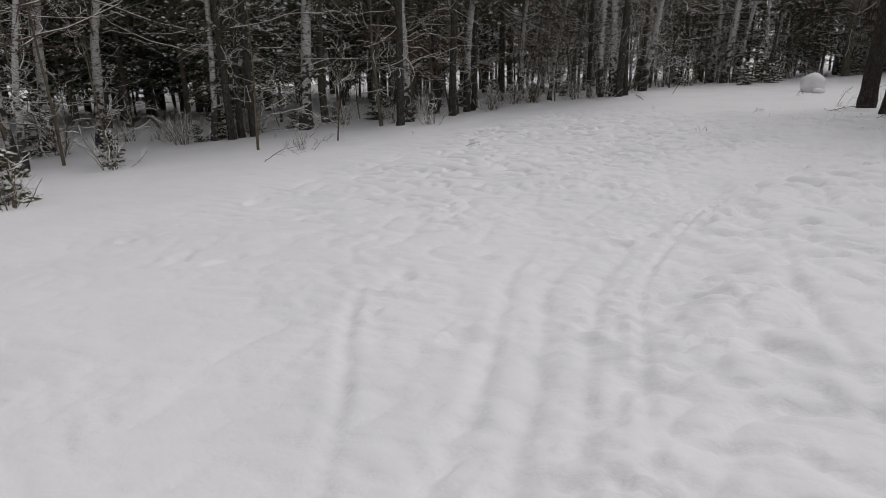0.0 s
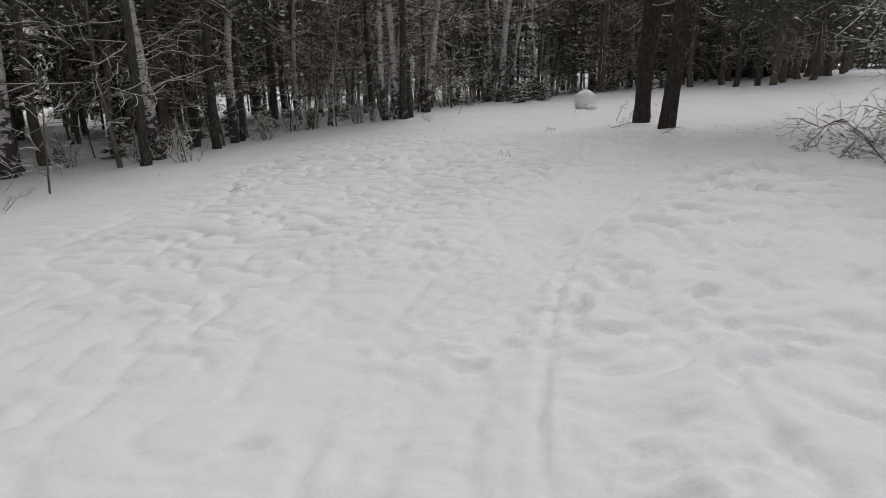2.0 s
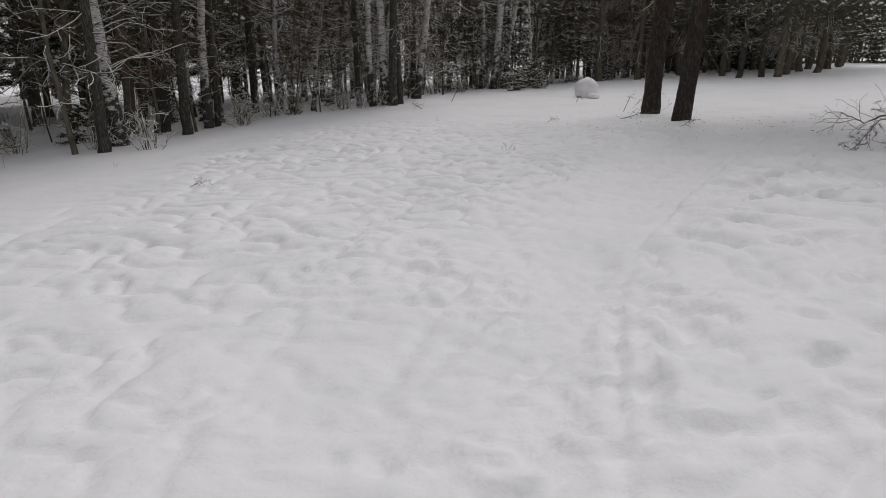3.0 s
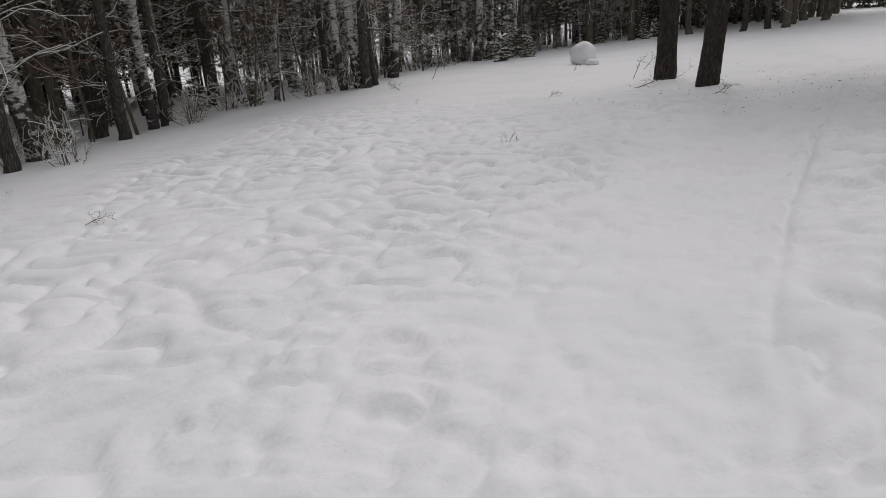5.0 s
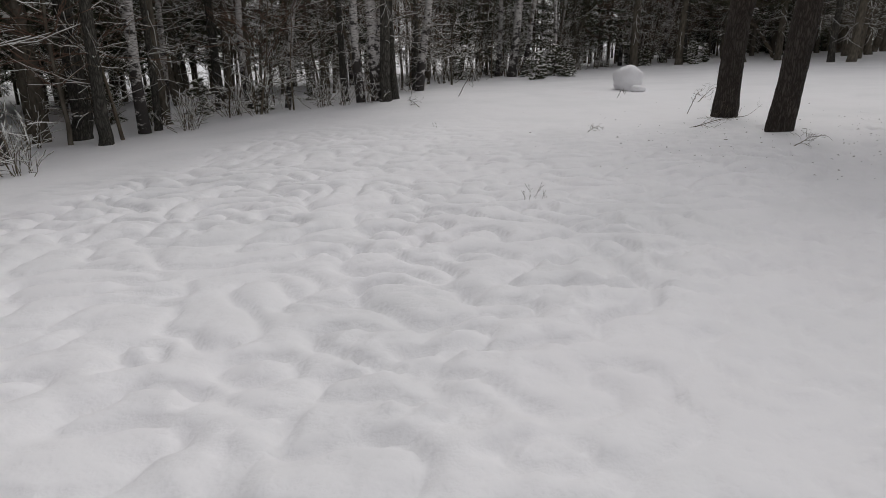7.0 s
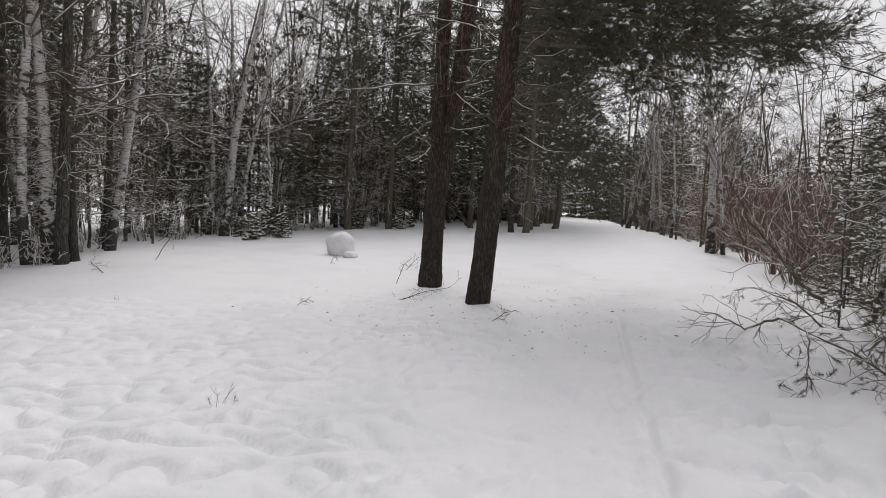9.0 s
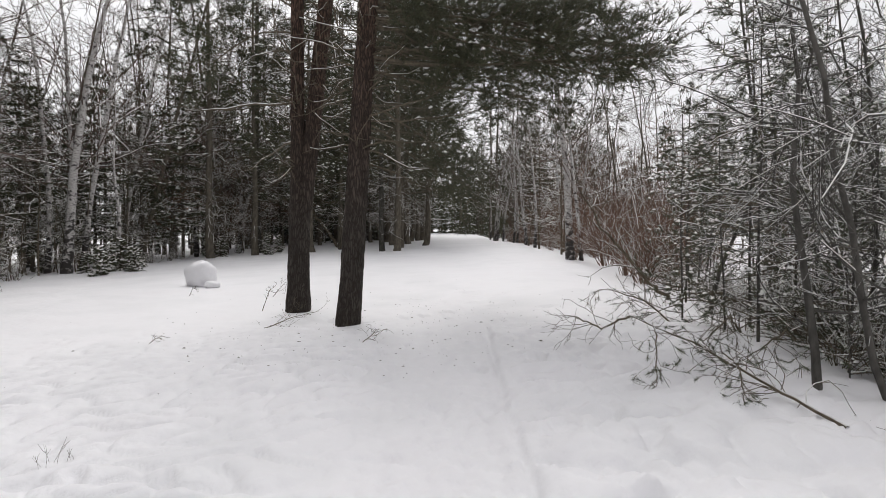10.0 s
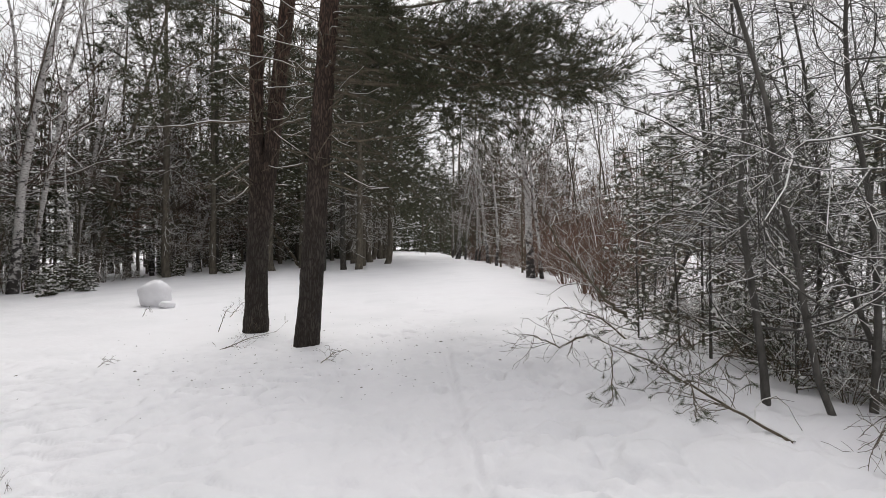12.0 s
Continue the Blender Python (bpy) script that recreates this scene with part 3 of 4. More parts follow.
def young_pine(seed, height, radius, label="slim young pine with dull green snow-dusted needles", rate=11, low=0.12, blades=12, size=(0.09, 0.0038), width=0.26):
    rng = np.random.default_rng(seed)
    root = thing("young_pine", label, "pine tree", "thicket")
    wood, bough, green, white = Build(), Build(), Build(), Build()
    stem = curve(rng, (0, 0, -0.3), (rng.normal() * 0.06, rng.normal() * 0.06, 1), height + 0.3, 10, 0.03, 0.02)
    wood.tube(stem, np.linspace(radius, radius * 0.2, 11), 7)
    ps, ds = [], []
    for i in range(int(rate * height)):
        t = rng.uniform(low, 1.0)
        p, _ = along(stem, min(t, 0.99))
        a = rng.uniform(0, 6.283)
        L = height * width * (1.1 - t) * rng.uniform(0.5, 1.2) + 0.12
        c = curve(rng, p, (math.cos(a), math.sin(a), rng.uniform(-0.3, 0.4)), L, 4, 0.14, 0.01)
        bough.tube(c, np.linspace(0.009, 0.003, 5), 3)
        if rng.random() < 0.45:
            white.crest(c + np.array([0, 0, 0.004]), np.linspace(0.013, 0.006, 5), 1.2)
        bald = t < 0.35 and rng.random() < 0.55
        for j in range(4):
            q, e = along(c, rng.uniform(0.3, 1.0))
            tw = curve(rng, q, side_way(rng, e, 0.7), L * 0.35, 2, 0.15)
            bough.tube(tw, np.linspace(0.004, 0.002, 3), 3)
            if not bald:
                for k in range(2):
                    u, g = along(tw, rng.uniform(0.2, 1.0))
                    ps.append(u), ds.append(g)
    ps, ds = np.array(ps), np.array(ds)
    green.needles(ps, ds, blades, size[0], size[1], rng, 0.6)
    white.flakes(ps[rng.random(len(ps)) < 0.35] + np.array([0, 0, 0.025]), size[0] * 0.42, rng)
    part("trunk", wood, ALDER, root, "", True)
    part("bough_wood", bough, TWIG, root, "", False, "stuff")
    part("crown", green, NEEDLE_DULL, root, "dull green needle tufts", False, "stuff")
    part("snow", white, FLUFF, root, "white snow on the tufts", False, "stuff")
    return root


def place(ob, x, y, turn=0, size=1.0, lean_x=0, lean_y=0, sink=0.02):
    ob.matrix_basis = pose(x, y, ground_at(x, y) - sink, lean_x, lean_y, turn) @ Matrix.Scale(size, 4)
    return ob


def far_off(x, y):
    return math.hypot(x + 0.9, y - 7.7) > 44 or y < -10


def again(ob, x, y, turn=0, size=1.0, lean_x=0, lean_y=0, sink=0.02, label=""):
    if ob.name.startswith(("pine_tree", "spruce_tree")) and far_off(x, y):
        ob, size = (pine_z, size * 0.95) if ob.name.startswith("pine") else (spruce_z, size)
    c = copy_thing(ob, pose(x, y, ground_at(x, y) - sink, lean_x, lean_y, turn) @ Matrix.Scale(size / ob.scale[0], 4))
    if label:
        c["label"] = label
    return c


# ---- the two big pines beside the trail ----
RIGHT = np.array([0.9, -0.44, 0.0])
BACK = np.array([0.44, 0.9, 0.0])


def big_pine(seed, name_label, stems, boughs_at, bare_limbs=()):
    """stems: lists of (height, sideways, back, radius). boughs_at: (stem, height, sideways, back, up, length)."""
    rng = np.random.default_rng(seed)
    root = thing("pine_tree", name_label, "pine tree", "pair of pines")
    white = Build()
    lines = []
    for k, stem in enumerate(stems):
        st = np.array(stem)
        h = np.arange(st[0, 0], st[-1, 0] + 0.01, 0.05)
        s, bk, r = (np.interp(h, st[:, 0], st[:, i]) for i in (1, 2, 3))
        ker = np.ones(9) / 9
        s, bk = (np.convolve(np.pad(q, 4, "edge"), ker, "valid") for q in (s, bk))
        pts = s[:, None] * RIGHT + bk[:, None] * BACK + np.column_stack([0 * h, 0 * h, h])
        b = Build()
        trunk_mesh(b, pts, r, 30, 0.14, rng)
        part("trunk" if k == 0 else "stem", b, BARK, root, "plated bark, grey below and reddish above", True)
        lines.append((h, pts))
    # thin dead twigs low on the stems
    b = Build()
    for i in range(64):
        hh, pts = lines[int(rng.integers(len(lines)))]
        p = pts[int(np.argmin(np.abs(hh - rng.uniform(2.3, 6.0))))]
        a = rng.uniform(0, 6.283)
        c = curve(rng, p, (math.cos(a), math.sin(a), rng.uniform(-0.2, 0.4)), rng.uniform(0.4, 1.5), 6, 0.2)
        b.tube(c, np.linspace(0.014, 0.004, 7), 4)
        if i % 2:
            white.crest(c[2:] + np.array([0, 0, 0.006]), np.linspace(0.010, 0.005, 5), 1.1)
        for j in range(3):
            q, e = along(c, rng.uniform(0.3, 1))
            b.tube(curve(rng, q, side_way(rng, e, 0.8), rng.uniform(0.1, 0.4), 3, 0.2), np.linspace(0.006, 0.003, 4), 3)
    for k, h, s, bk, up, L in bare_limbs:
        hh, pts = lines[k]
        limb = Build()
        c = curve(rng, pts[int(np.argmin(np.abs(hh - h)))], s * RIGHT + bk * BACK + np.array([0, 0, up]), L, 8, 0.14, -0.02)
        limb.tube(c, np.linspace(0.022, 0.006, 9), 6)
        white.crest(c[1:] + np.array([0, 0, 0.008]), np.linspace(0.016, 0.006, 8), 1.1)
        for j in range(7):
            q, e = along(c, rng.uniform(0.3, 1))
            limb.tube(curve(rng, q, side_way(rng, e, 0.7), rng.uniform(0.2, 0.6), 4, 0.2), np.linspace(0.008, 0.003, 5), 3)
        part("dead_limb", limb, TWIG, root, "dead snow-lined limb")
    part("dead_wood", b, TWIG, root, "bare broken twigs", False, "stuff")
    for k, h, s, bk, up, L in boughs_at:
        hh, pts = lines[k]
        p = pts[int(np.argmin(np.abs(hh - h)))]
        b = Build()
        q, e = pine_bough(rng, b, white, p, s * RIGHT + bk * BACK + np.array([0, 0, up]), L, 0.005 + 0.0052 * L, 7, 0.09, 0.0, int(8 + 8.5 * L), 0.04)
        bough = part("bough", b, TWIG, root)
        green = Build()
        green.needles(q, e, 12, 0.105, 0.005, rng, 0.7)
        part("needle_spray", green, NEEDLE, bough, "dark green needles", False, "stuff")
    part("snow", white, FLUFF, root, "a little snow on the needles", False, "stuff")
    return root


rng = np.random.default_rng(21)
BOUGHS = []
for i in range(11):
    BOUGHS.append((0, rng.uniform(4.3, 4.9), 1.0, rng.uniform(-0.4, 0.45), rng.uniform(-0.20, -0.10), rng.uniform(3.0, 4.7)))
for i in range(5):
    BOUGHS.append((0, rng.uniform(3.5, 4.1), 1.0, rng.uniform(-0.3, 0.35), rng.uniform(-0.20, -0.10), rng.uniform(2.2, 4.2)))
for i in range(12):
    BOUGHS.append((0, rng.uniform(2.9, 5.3), rng.uniform(0.4, 1.0), rng.uniform(-0.9, 0.9), rng.uniform(-0.25, 0.3), rng.uniform(0.9, 2.2)))
for i in range(8):
    BOUGHS.append((0, rng.uniform(3.2, 4.6), rng.uniform(0.3, 0.9), rng.uniform(0.6, 1.2), rng.uniform(-0.1, 0.05), rng.uniform(2.0, 3.4)))
for i in range(7):
    a = rng.uniform(-0.8, 2.2)
    BOUGHS.append((0, rng.uniform(5.6, 9.2), math.cos(a), math.sin(a), rng.uniform(0.0, 0.25), rng.uniform(1.8, 3.4)))
for i in range(12):
    a = rng.uniform(1.2, 4.6)
    BOUGHS.append((0, rng.uniform(5.5, 9.8), math.cos(a), math.sin(a), rng.uniform(0, 0.4), rng.uniform(0.9, 2.2)))
pine_r = big_pine(31, "leaning reddish-brown pine with a broad needle bough over the trail",
                  [[(-0.3, -0.02, 0, 0.22), (0.0, 0.0, 0, 0.185), (0.4, 0.04, 0, 0.165), (2.5, 0.15, 0, 0.15), (5.0, 0.28, 0.1, 0.13), (10.5, 0.4, 0.3, 0.05)]], BOUGHS)
place(pine_r, *PINE_R, 0, 1, sink=0.06)
BOUGHS = []
for i in range(14):
    k = int(rng.integers(0, 2))
    a = rng.uniform(1.9, 4.4) if k == 0 else rng.uniform(-1.2, 2.2)
    BOUGHS.append((k, rng.uniform(5.0, 10.5), math.cos(a), math.sin(a), rng.uniform(-0.1, 0.4), rng.uniform(1.0, 2.4)))
for h, up, L in ((4.7, 0.05, 2.2), (5.1, 0.15, 2.5), (5.5, 0.0, 2.7), (5.9, 0.2, 2.2), (6.3, -0.1, 2.8), (5.3, 0.1, 1.6)):
    BOUGHS.append((0, h, -1.0, rng.uniform(-0.5, 0.4), up, L))
pine_l = big_pine(32, "forked grey-brown pine with two reddish upper stems",
                  [[(-0.3, -0.02, 0, 0.25), (0.0, 0.0, 0, 0.21), (0.4, 0.0, 0, 0.185), (1.8, 0.02, 0, 0.165), (2.4, 0.0, 0, 0.13), (3.2, -0.02, 0, 0.115), (6.0, -0.03, 0, 0.105), (11, -0.2, 0, 0.04)],
                   [(1.2, 0.04, 0, 0.10), (2.0, 0.12, 0, 0.13), (3.2, 0.24, 0.02, 0.13), (6.0, 0.50, 0.1, 0.12), (11, 0.9, 0.2, 0.05)]], BOUGHS, [(0, 3.55, -1.0, -0.2, -0.12, 1.9), (0, 2.9, -0.8, 0.5, 0.1, 1.2), (1, 3.4, 0.7, -0.6, 0.35, 0.9)])
place(pine_l, *PINE_L, 0, 1, sink=0.06)

# ---- forest ----
near_kw = dict(bark=EDGE_BARK, boughs=30, twigs=7, tufts=4, blades=7, size=(0.14, 0.008), dead=30)
pine_a = place(forest_pine(1, 14.0, 0.100, 3.4, **near_kw), -8.81, 14.10, 20)
pine_b = place(forest_pine(2, 12.5, 0.105, 2.8, **near_kw), -8.84, 17.0, 80)
pine_c = place(forest_pine(3, 15.0, 0.165, 4.0, **near_kw), -9.86, 17.76, 200)
far_kw = dict(dead=24, boughs=26, twigs=5, tufts=3, blades=10, size=(0.25, 0.015), wide=2.0, bare_twigs=False)
pine_f = place(forest_pine(4, 13.0, 0.11, 2.2, **far_kw), -12.0, 15.0, 0)
pine_g = place(forest_pine(5, 14.5, 0.13, 2.6, **far_kw), -10.5, 17.5, 0)
pine_h = place(forest_pine(6, 12.0, 0.14, 2.1, boughs=40, twigs=6, tufts=3, blades=11, size=(0.24, 0.014), dead=40, wide=2.7, bare_twigs=False), 8.97, 32.0, 0)
pine_z = place(forest_pine(7, 13.0, 0.14, 2.2, "dark pine standing far back in the woods", "distant_pine", boughs=18, twigs=4, tufts=3, blades=5, size=(0.42, 0.035), dead=4, wide=2.6, bare_twigs=None), -24.0, 30.0, 0)
birch_kw = dict(bark=BIRCH, twig=BIRCH_TWIG, up=1.3, snow=0.35, levels=2, low=0.2, fine=0.005, per=7)
birch_a = place(bare("birch_tree", "white-barked birch with dark scars, leafless", "birch tree", "forest trees", 11, 14, 0.16, (0.0, 0.02), density=1.1, **birch_kw), -9.19, 15.18, 150)
birch_b = place(bare("birch_tree", "leaning white birch, bare and snow-lined", "birch tree", "forest trees", 12, 13, 0.12, (0.10, -0.05), density=1.1, **birch_kw), -4.89, 24.73, 0)
birch_c = place(bare("birch_tree", "slender pale birch without leaves", "birch tree", "forest trees", 13, 12, 0.085, (-0.03, 0.03), density=1.1, **birch_kw), -9.06, 18.51, 0, 1.3)
red_a = place(bare("bare_tree", "thin leafless tree with a haze of reddish twigs", "tree", "forest trees", 14, 7.0, 0.04, (0.05, 0.03), BARK_FAR, RED_TWIG, density=2.0, low=0.15, up=0.6, snow=0.1, levels=2, per=6, fine=0.005), -9.5, 17.0, 0)
grey_a = place(bare("bare_tree", "thin leafless tree, every twig lined with snow", "tree", "forest trees", 15, 8.0, 0.05, (-0.03, 0.04), BARK_FAR, TWIG, density=1.5, low=0.1, up=0.35, snow=0.8, levels=2, per=5, fine=0.006, reach=0.26, pad=1.5), -9.3, 14.0, 0)
grey_b = place(bare("bare_tree", "tall leafless tree with fine grey twigs", "tree", "forest trees", 16, 14.0, 0.08, (0.03, -0.02), BARK_FAR, BIRCH_TWIG, density=1.1, low=0.12, up=0.9, snow=0.4, levels=2, per=8, fine=0.006, reach=0.24, pad=1.4), -10.9, 16.0, 0)
spruce_a = place(spruce(41, 12.0, 0.12, 1.6), -13.0, 13.0, 0)
spruce_b = place(spruce(42, 14.0, 0.14, 2.2), -12.0, 19.0, 0)
spruce_z = place(spruce(45, 9.0, 0.11, 0.5, "dark spruce standing far back in the woods", name="distant_spruce", step=0.6, count=5, fill=3, blades=5, size=(0.5, 0.05), flake=0.2), -25, 33, 0)
spruce_c = place(spruce(44, 5.5, 0.05, 0.9, "half-grown spruce with snow along its boughs", step=0.26, count=6, fill=9, blades=6, size=(0.15, 0.011), flake=0.85), -13.9, 15.2, 0)
young_a = place(spruce(43, 0.8, 0.02, 0.08, "little spruce bowed with snow on the clearing's edge", True, 0.10, 5, 30, 8, (0.075, 0.006), 0.8), -0.75, 32.0, 0)
sap_kw = dict(bark=TWIG, twig=TWIG, up=0.7, snow=0.75, fine=0.0035, pad=1.5)
sap_a = place(bare("sapling", "thin bare sapling lined with snow", "sapling", "undergrowth", 51, 3.0, 0.018, (0.1, 0.0), density=1.9, low=0.12, sides=5, **sap_kw), -8.6, 11.2, 0)
sap_b = place(bare("sapling", "thin bare sapling lined with snow", "sapling", "undergrowth", 52, 4.6, 0.028, (-0.05, 0.1), density=1.5, low=0.12, sides=5, **sap_kw), -9.4, 9.6, 0)
bush_a = place(shrub(61, 1.1, 14, 0.8, TWIG, "low bare shrub dusted with snow", snow=0.85, thin=0.003), -8.0, 14.3, 0)

rng = np.random.default_rng(77)
EDGE = [(-19, -8), (-17, 0), (-14.5, 4.5), (-12.6, 6.6), (-12.0, 9.5), (-11.7, 11.5), (-11.1, 13.1), (-9.2, 14.2), (-9.1, 17.5), (-8.9, 19), (-7.2, 20.6), (-5.9, 21.4), (-5.2, 22.7), (-5.0, 25), (-2.9, 31.5), (-0.5, 34.6), (2, 37), (4.5, 39.5), (6, 43), (9, 45.5), (12, 47), (15, 49), (26, 68), (40, 96)]


def edge_x(y):
    return float(np.interp(y, [p[1] for p in EDGE], [p[0] for p in EDGE]))


# trees that stand along the edge of the clearing
for x, y, ob, s, ly in ((-11.15, 13.1, birch_a, 0.95, -1), (-11.65, 13.9, pine_b, 0.95, -2), (-11.78, 11.14, pine_a, 0.9, -2), (-11.8, 11.45, pine_b, 0.75, 2), (-11.62, 11.7, pine_a, 0.85, 1), (-12.1, 10.87, birch_c, 0.9, -6),
                        (-12.6, 6.63, birch_c, 1.0, -4), (-12.5, 6.7, birch_c, 0.8, 3), (-12.7, 6.75, sap_b, 1.5, -7), (-15.0, 8.6, birch_a, 0.8, -1), (-14.25, 9.4, birch_a, 0.75, -3), (-12.2, 7.24, sap_b, 1.2, 3), (-10.9, 7.43, sap_b, 0.8, -3),
                        (-8.9, 17.65, sap_b, 1.3, 2), (-9.0, 18.9, pine_a, 0.7, 0), (-8.54, 21.96, birch_c, 1.0, -3), (-9.5, 22.4, pine_b, 1.0, 0), (-7.5, 21.8, birch_c, 0.8, 1), (-5.6, 21.7, birch_c, 1.2, -1), (-5.05, 21.6, pine_b, 1.1, 0), (-4.9, 21.95, pine_a, 0.9, 5), (-5.25, 21.85, birch_a, 0.85, -2),
                        (-6.2, 22.3, pine_a, 0.8, 2), (-5.9, 23.6, birch_c, 1.1, 2), (-5.2, 25.6, pine_b, 0.9, 0), (-2.79, 31.5, birch_a, 1.0, -1), (-2.42, 32.76, birch_c, 1.3, 1), (-3.4, 32.4, birch_c, 1.1, -3), (-1.2, 35.5, birch_c, 1.2, 1),
                        (2.0, 35.8, pine_h, 1.15, 0), (4.0, 36.2, pine_h, 1.0, 0), (4.6, 38.9, pine_c, 1.1, 0), (7.57, 32.5, pine_b, 1.0, 0), (8.35, 32.4, pine_a, 1.1, 0), (11.64, 35.03, pine_h, 1.0, 0), (12.0, 38.2, pine_h, 1.1, 0), (13.9, 42.0, pine_h, 1.1, 1), (16.0, 46.0, pine_h, 1.15, 0), (18.2, 50.5, pine_h, 1.1, 0), (10.2, 34.6, pine_h, 0.9, 0), (6.2, 35.2, pine_h, 0.9, 0),
                        (12.5, 42.5, pine_h, 1.25, 0), (12.6, 40.6, pine_h, 1.25, 2), (26.5, 51, pine_h, 1.1, 0), (27.5, 55, pine_h, 1.2, 0), (30, 60, pine_h, 1.2, 0), (25, 64, pine_h, 1.3, 0), (22.5, 58.5, pine_h, 1.3, 0), (11.2, 38.2, pine_h, 1.0, -2), (13.4, 49.0, pine_c, 1.2, 0), (17.4, 48, pine_h, 1.35, 0),
                        (14.3, 47.3, pine_h, 1.1, 0), (20.5, 56, pine_h, 1.1, 0), (23.5, 61, pine_h, 1.15, 0), (8.0, 37.0, pine_h, 0.95, 0), (7.0, 41.5, pine_h, 1.1, 0), (10.0, 43.0, pine_h, 1.1, 0), (26, 67, pine_h, 1.2, 0), (16, 52.5, pine_h, 1.2, 0)):
    again(ob, x, y, rng.uniform(0, 360), s, 0, ly)
# the woods behind, filling up
KINDS = [pine_f, pine_g, grey_a, spruce_a, spruce_b, birch_c, grey_b, spruce_c, red_a, pine_g, grey_a, pine_f, grey_b]
spots = []
tries = 0
while len(spots) < 300 and tries < 40000:
    tries += 1
    y = rng.uniform(-4, 76)
    x = edge_x(y) - (0.9 + 20 * rng.random() ** 1.25)
    if x < -36 or min([9] + [math.hypot(x - a, y - b) for a, b in spots]) < (1.15 if x > edge_x(y) - 9 else 1.6):
        continue
    if y > 40 and x > edge_x(y) - 1.5:
        continue
    if 5 < y < 19.5 and x > edge_x(y) - 6.5:
        continue
    spots.append((x, y))
    ob = KINDS[int(rng.integers(len(KINDS)))]
    if x > edge_x(y) - 5 and ob in (spruce_a, spruce_b, spruce_c):
        ob = grey_a
    low = 0.55 if y > 29 and ob in (pine_f, pine_g, spruce_a, spruce_b) else 1
    again(ob, x, y, rng.uniform(0, 360), rng.uniform(0.7, 1.15) * low, rng.normal() * 1.8, rng.normal() * 1.8)
# a thicker stand beyond the snow block
for i in range(130):
    y = rng.uniform(33, 74)
    x = edge_x(y) - 0.8 - 16 * rng.random() ** 1.4
    if x < edge_x(y) - 1.2 or y < 42:
        again((grey_a, grey_b, birch_c, pine_f, grey_a, red_a, grey_b)[i % 7], x, y, rng.uniform(0, 360), rng.uniform(0.75, 1.25) * (0.6 if i % 7 == 3 else 1), rng.normal() * 2, rng.normal() * 2)
# half-grown spruces whose snowy boughs fill the stand
for i in range(22):
    y = rng.uniform(33, 52)
    again(spruce_c, edge_x(y) - 0.8 - 9 * rng.random(), y, rng.uniform(0, 360), rng.uniform(1.0, 1.6))
# saplings, low spruces and shrubs along the edge
for i in range(135):
    y = rng.uniform(4.5, 42)
    x = edge_x(y) - abs(rng.normal()) * 1.5 - 0.05
    ob = (sap_a, sap_b, bush_a, bush_a, sap_a, grey_a)[int(rng.integers(6))]
    if 8 < y < 19.5 and rng.random() < 0.6:
        continue
    again(ob, x, y, rng.uniform(0, 360), rng.uniform(0.6, 1.25) * (0.6 if ob == grey_a else 1), rng.normal() * 6, rng.normal() * 6)
for i in range(24):
    y = rng.uniform(5, 40)
    again(young_a, edge_x(y) - abs(rng.normal()) * 2.4 - 0.2, y, rng.uniform(0, 360), rng.uniform(0.5, 1.15), rng.normal() * 7, rng.normal() * 7)
for x, y, s in ((-1.7, 29.3, 1.1), (-0.8, 30.0, 0.9), (-1.25, 30.9, 1.3), (2.5, 36.4, 1.0), (4.4, 36.0, 1.1), (5.4, 38.3, 1.0), (-2.2, 30.9, 0.8)):
    again(young_a, x, y, rng.uniform(0, 360), s)
for x, y, s, ob in ((-8.6, 4.35, 0.9, bush_a), (-9.0, 4.6, 0.9, young_a), (-11.2, 7.6, 0.8, young_a), (-10.6, 7.2, 0.9, bush_a), (-8.5, 9.95, 0.5, bush_a), (-8.2, 18.6, 0.9, bush_a), (-8.5, 19.1, 1.0, bush_a), (-9.3, 14.6, 0.6, bush_a), (-9.9, 16.6, 0.9, bush_a), (-6.4, 21.1, 0.8, bush_a), (-5.9, 21.2, 0.7, bush_a), (-5.3, 21.5, 0.8, bush_a)):
    again(ob, x, y, rng.uniform(0, 360), s)

# ---- thicket by the trail ----
thin_a = place(young_pine(71, 4.2, 0.021), 5.6, 12.9, 0)
thin_b = place(young_pine(72, 3.0, 0.015), 6.0, 14.4, 0)
thin_c = place(young_pine(73, 6.5, 0.05, "young pine with a broad dull green crown", 9, 0.25, 9, (0.12, 0.007), 0.22), 9.0, 15.0, 0)
alder_kw = dict(bark=ALDER, twig=ALDER, up=0.6, snow=0.65, levels=3, split=True, per=7, reach=0.30, fine=0.0025)
alder_a = place(bare("alder_tree", "slender grey alder with snow along its bare limbs", "alder tree", "thicket", 81, 6.0, 0.037, (-0.03, 0.03), density=1.9, low=0.06, crooked=0.09, **alder_kw), 4.22, 11.30, 0)
alder_b = place(bare("alder_tree", "crooked grey alder leaning over the trail, lined with snow", "alder tree", "thicket", 83, 7.0, 0.030, (-0.34, 0.15), density=1.5, low=0.16, crooked=0.11, lift=0.0, **alder_kw), 4.62, 10.9, 0)
willow = place(shrub(91, 2.4, 24, 0.75, RED_TWIG, "dense reddish bare willow shrub", "thicket", 0.25, 7, 0.004), 11.2, 22.0, 0)
bush_b = place(shrub(92, 1.5, 16, 0.9, TWIG, "tangled bare shrub with snow on its twigs", "thicket", 0.8, 6), 5.9, 12.2, 0)
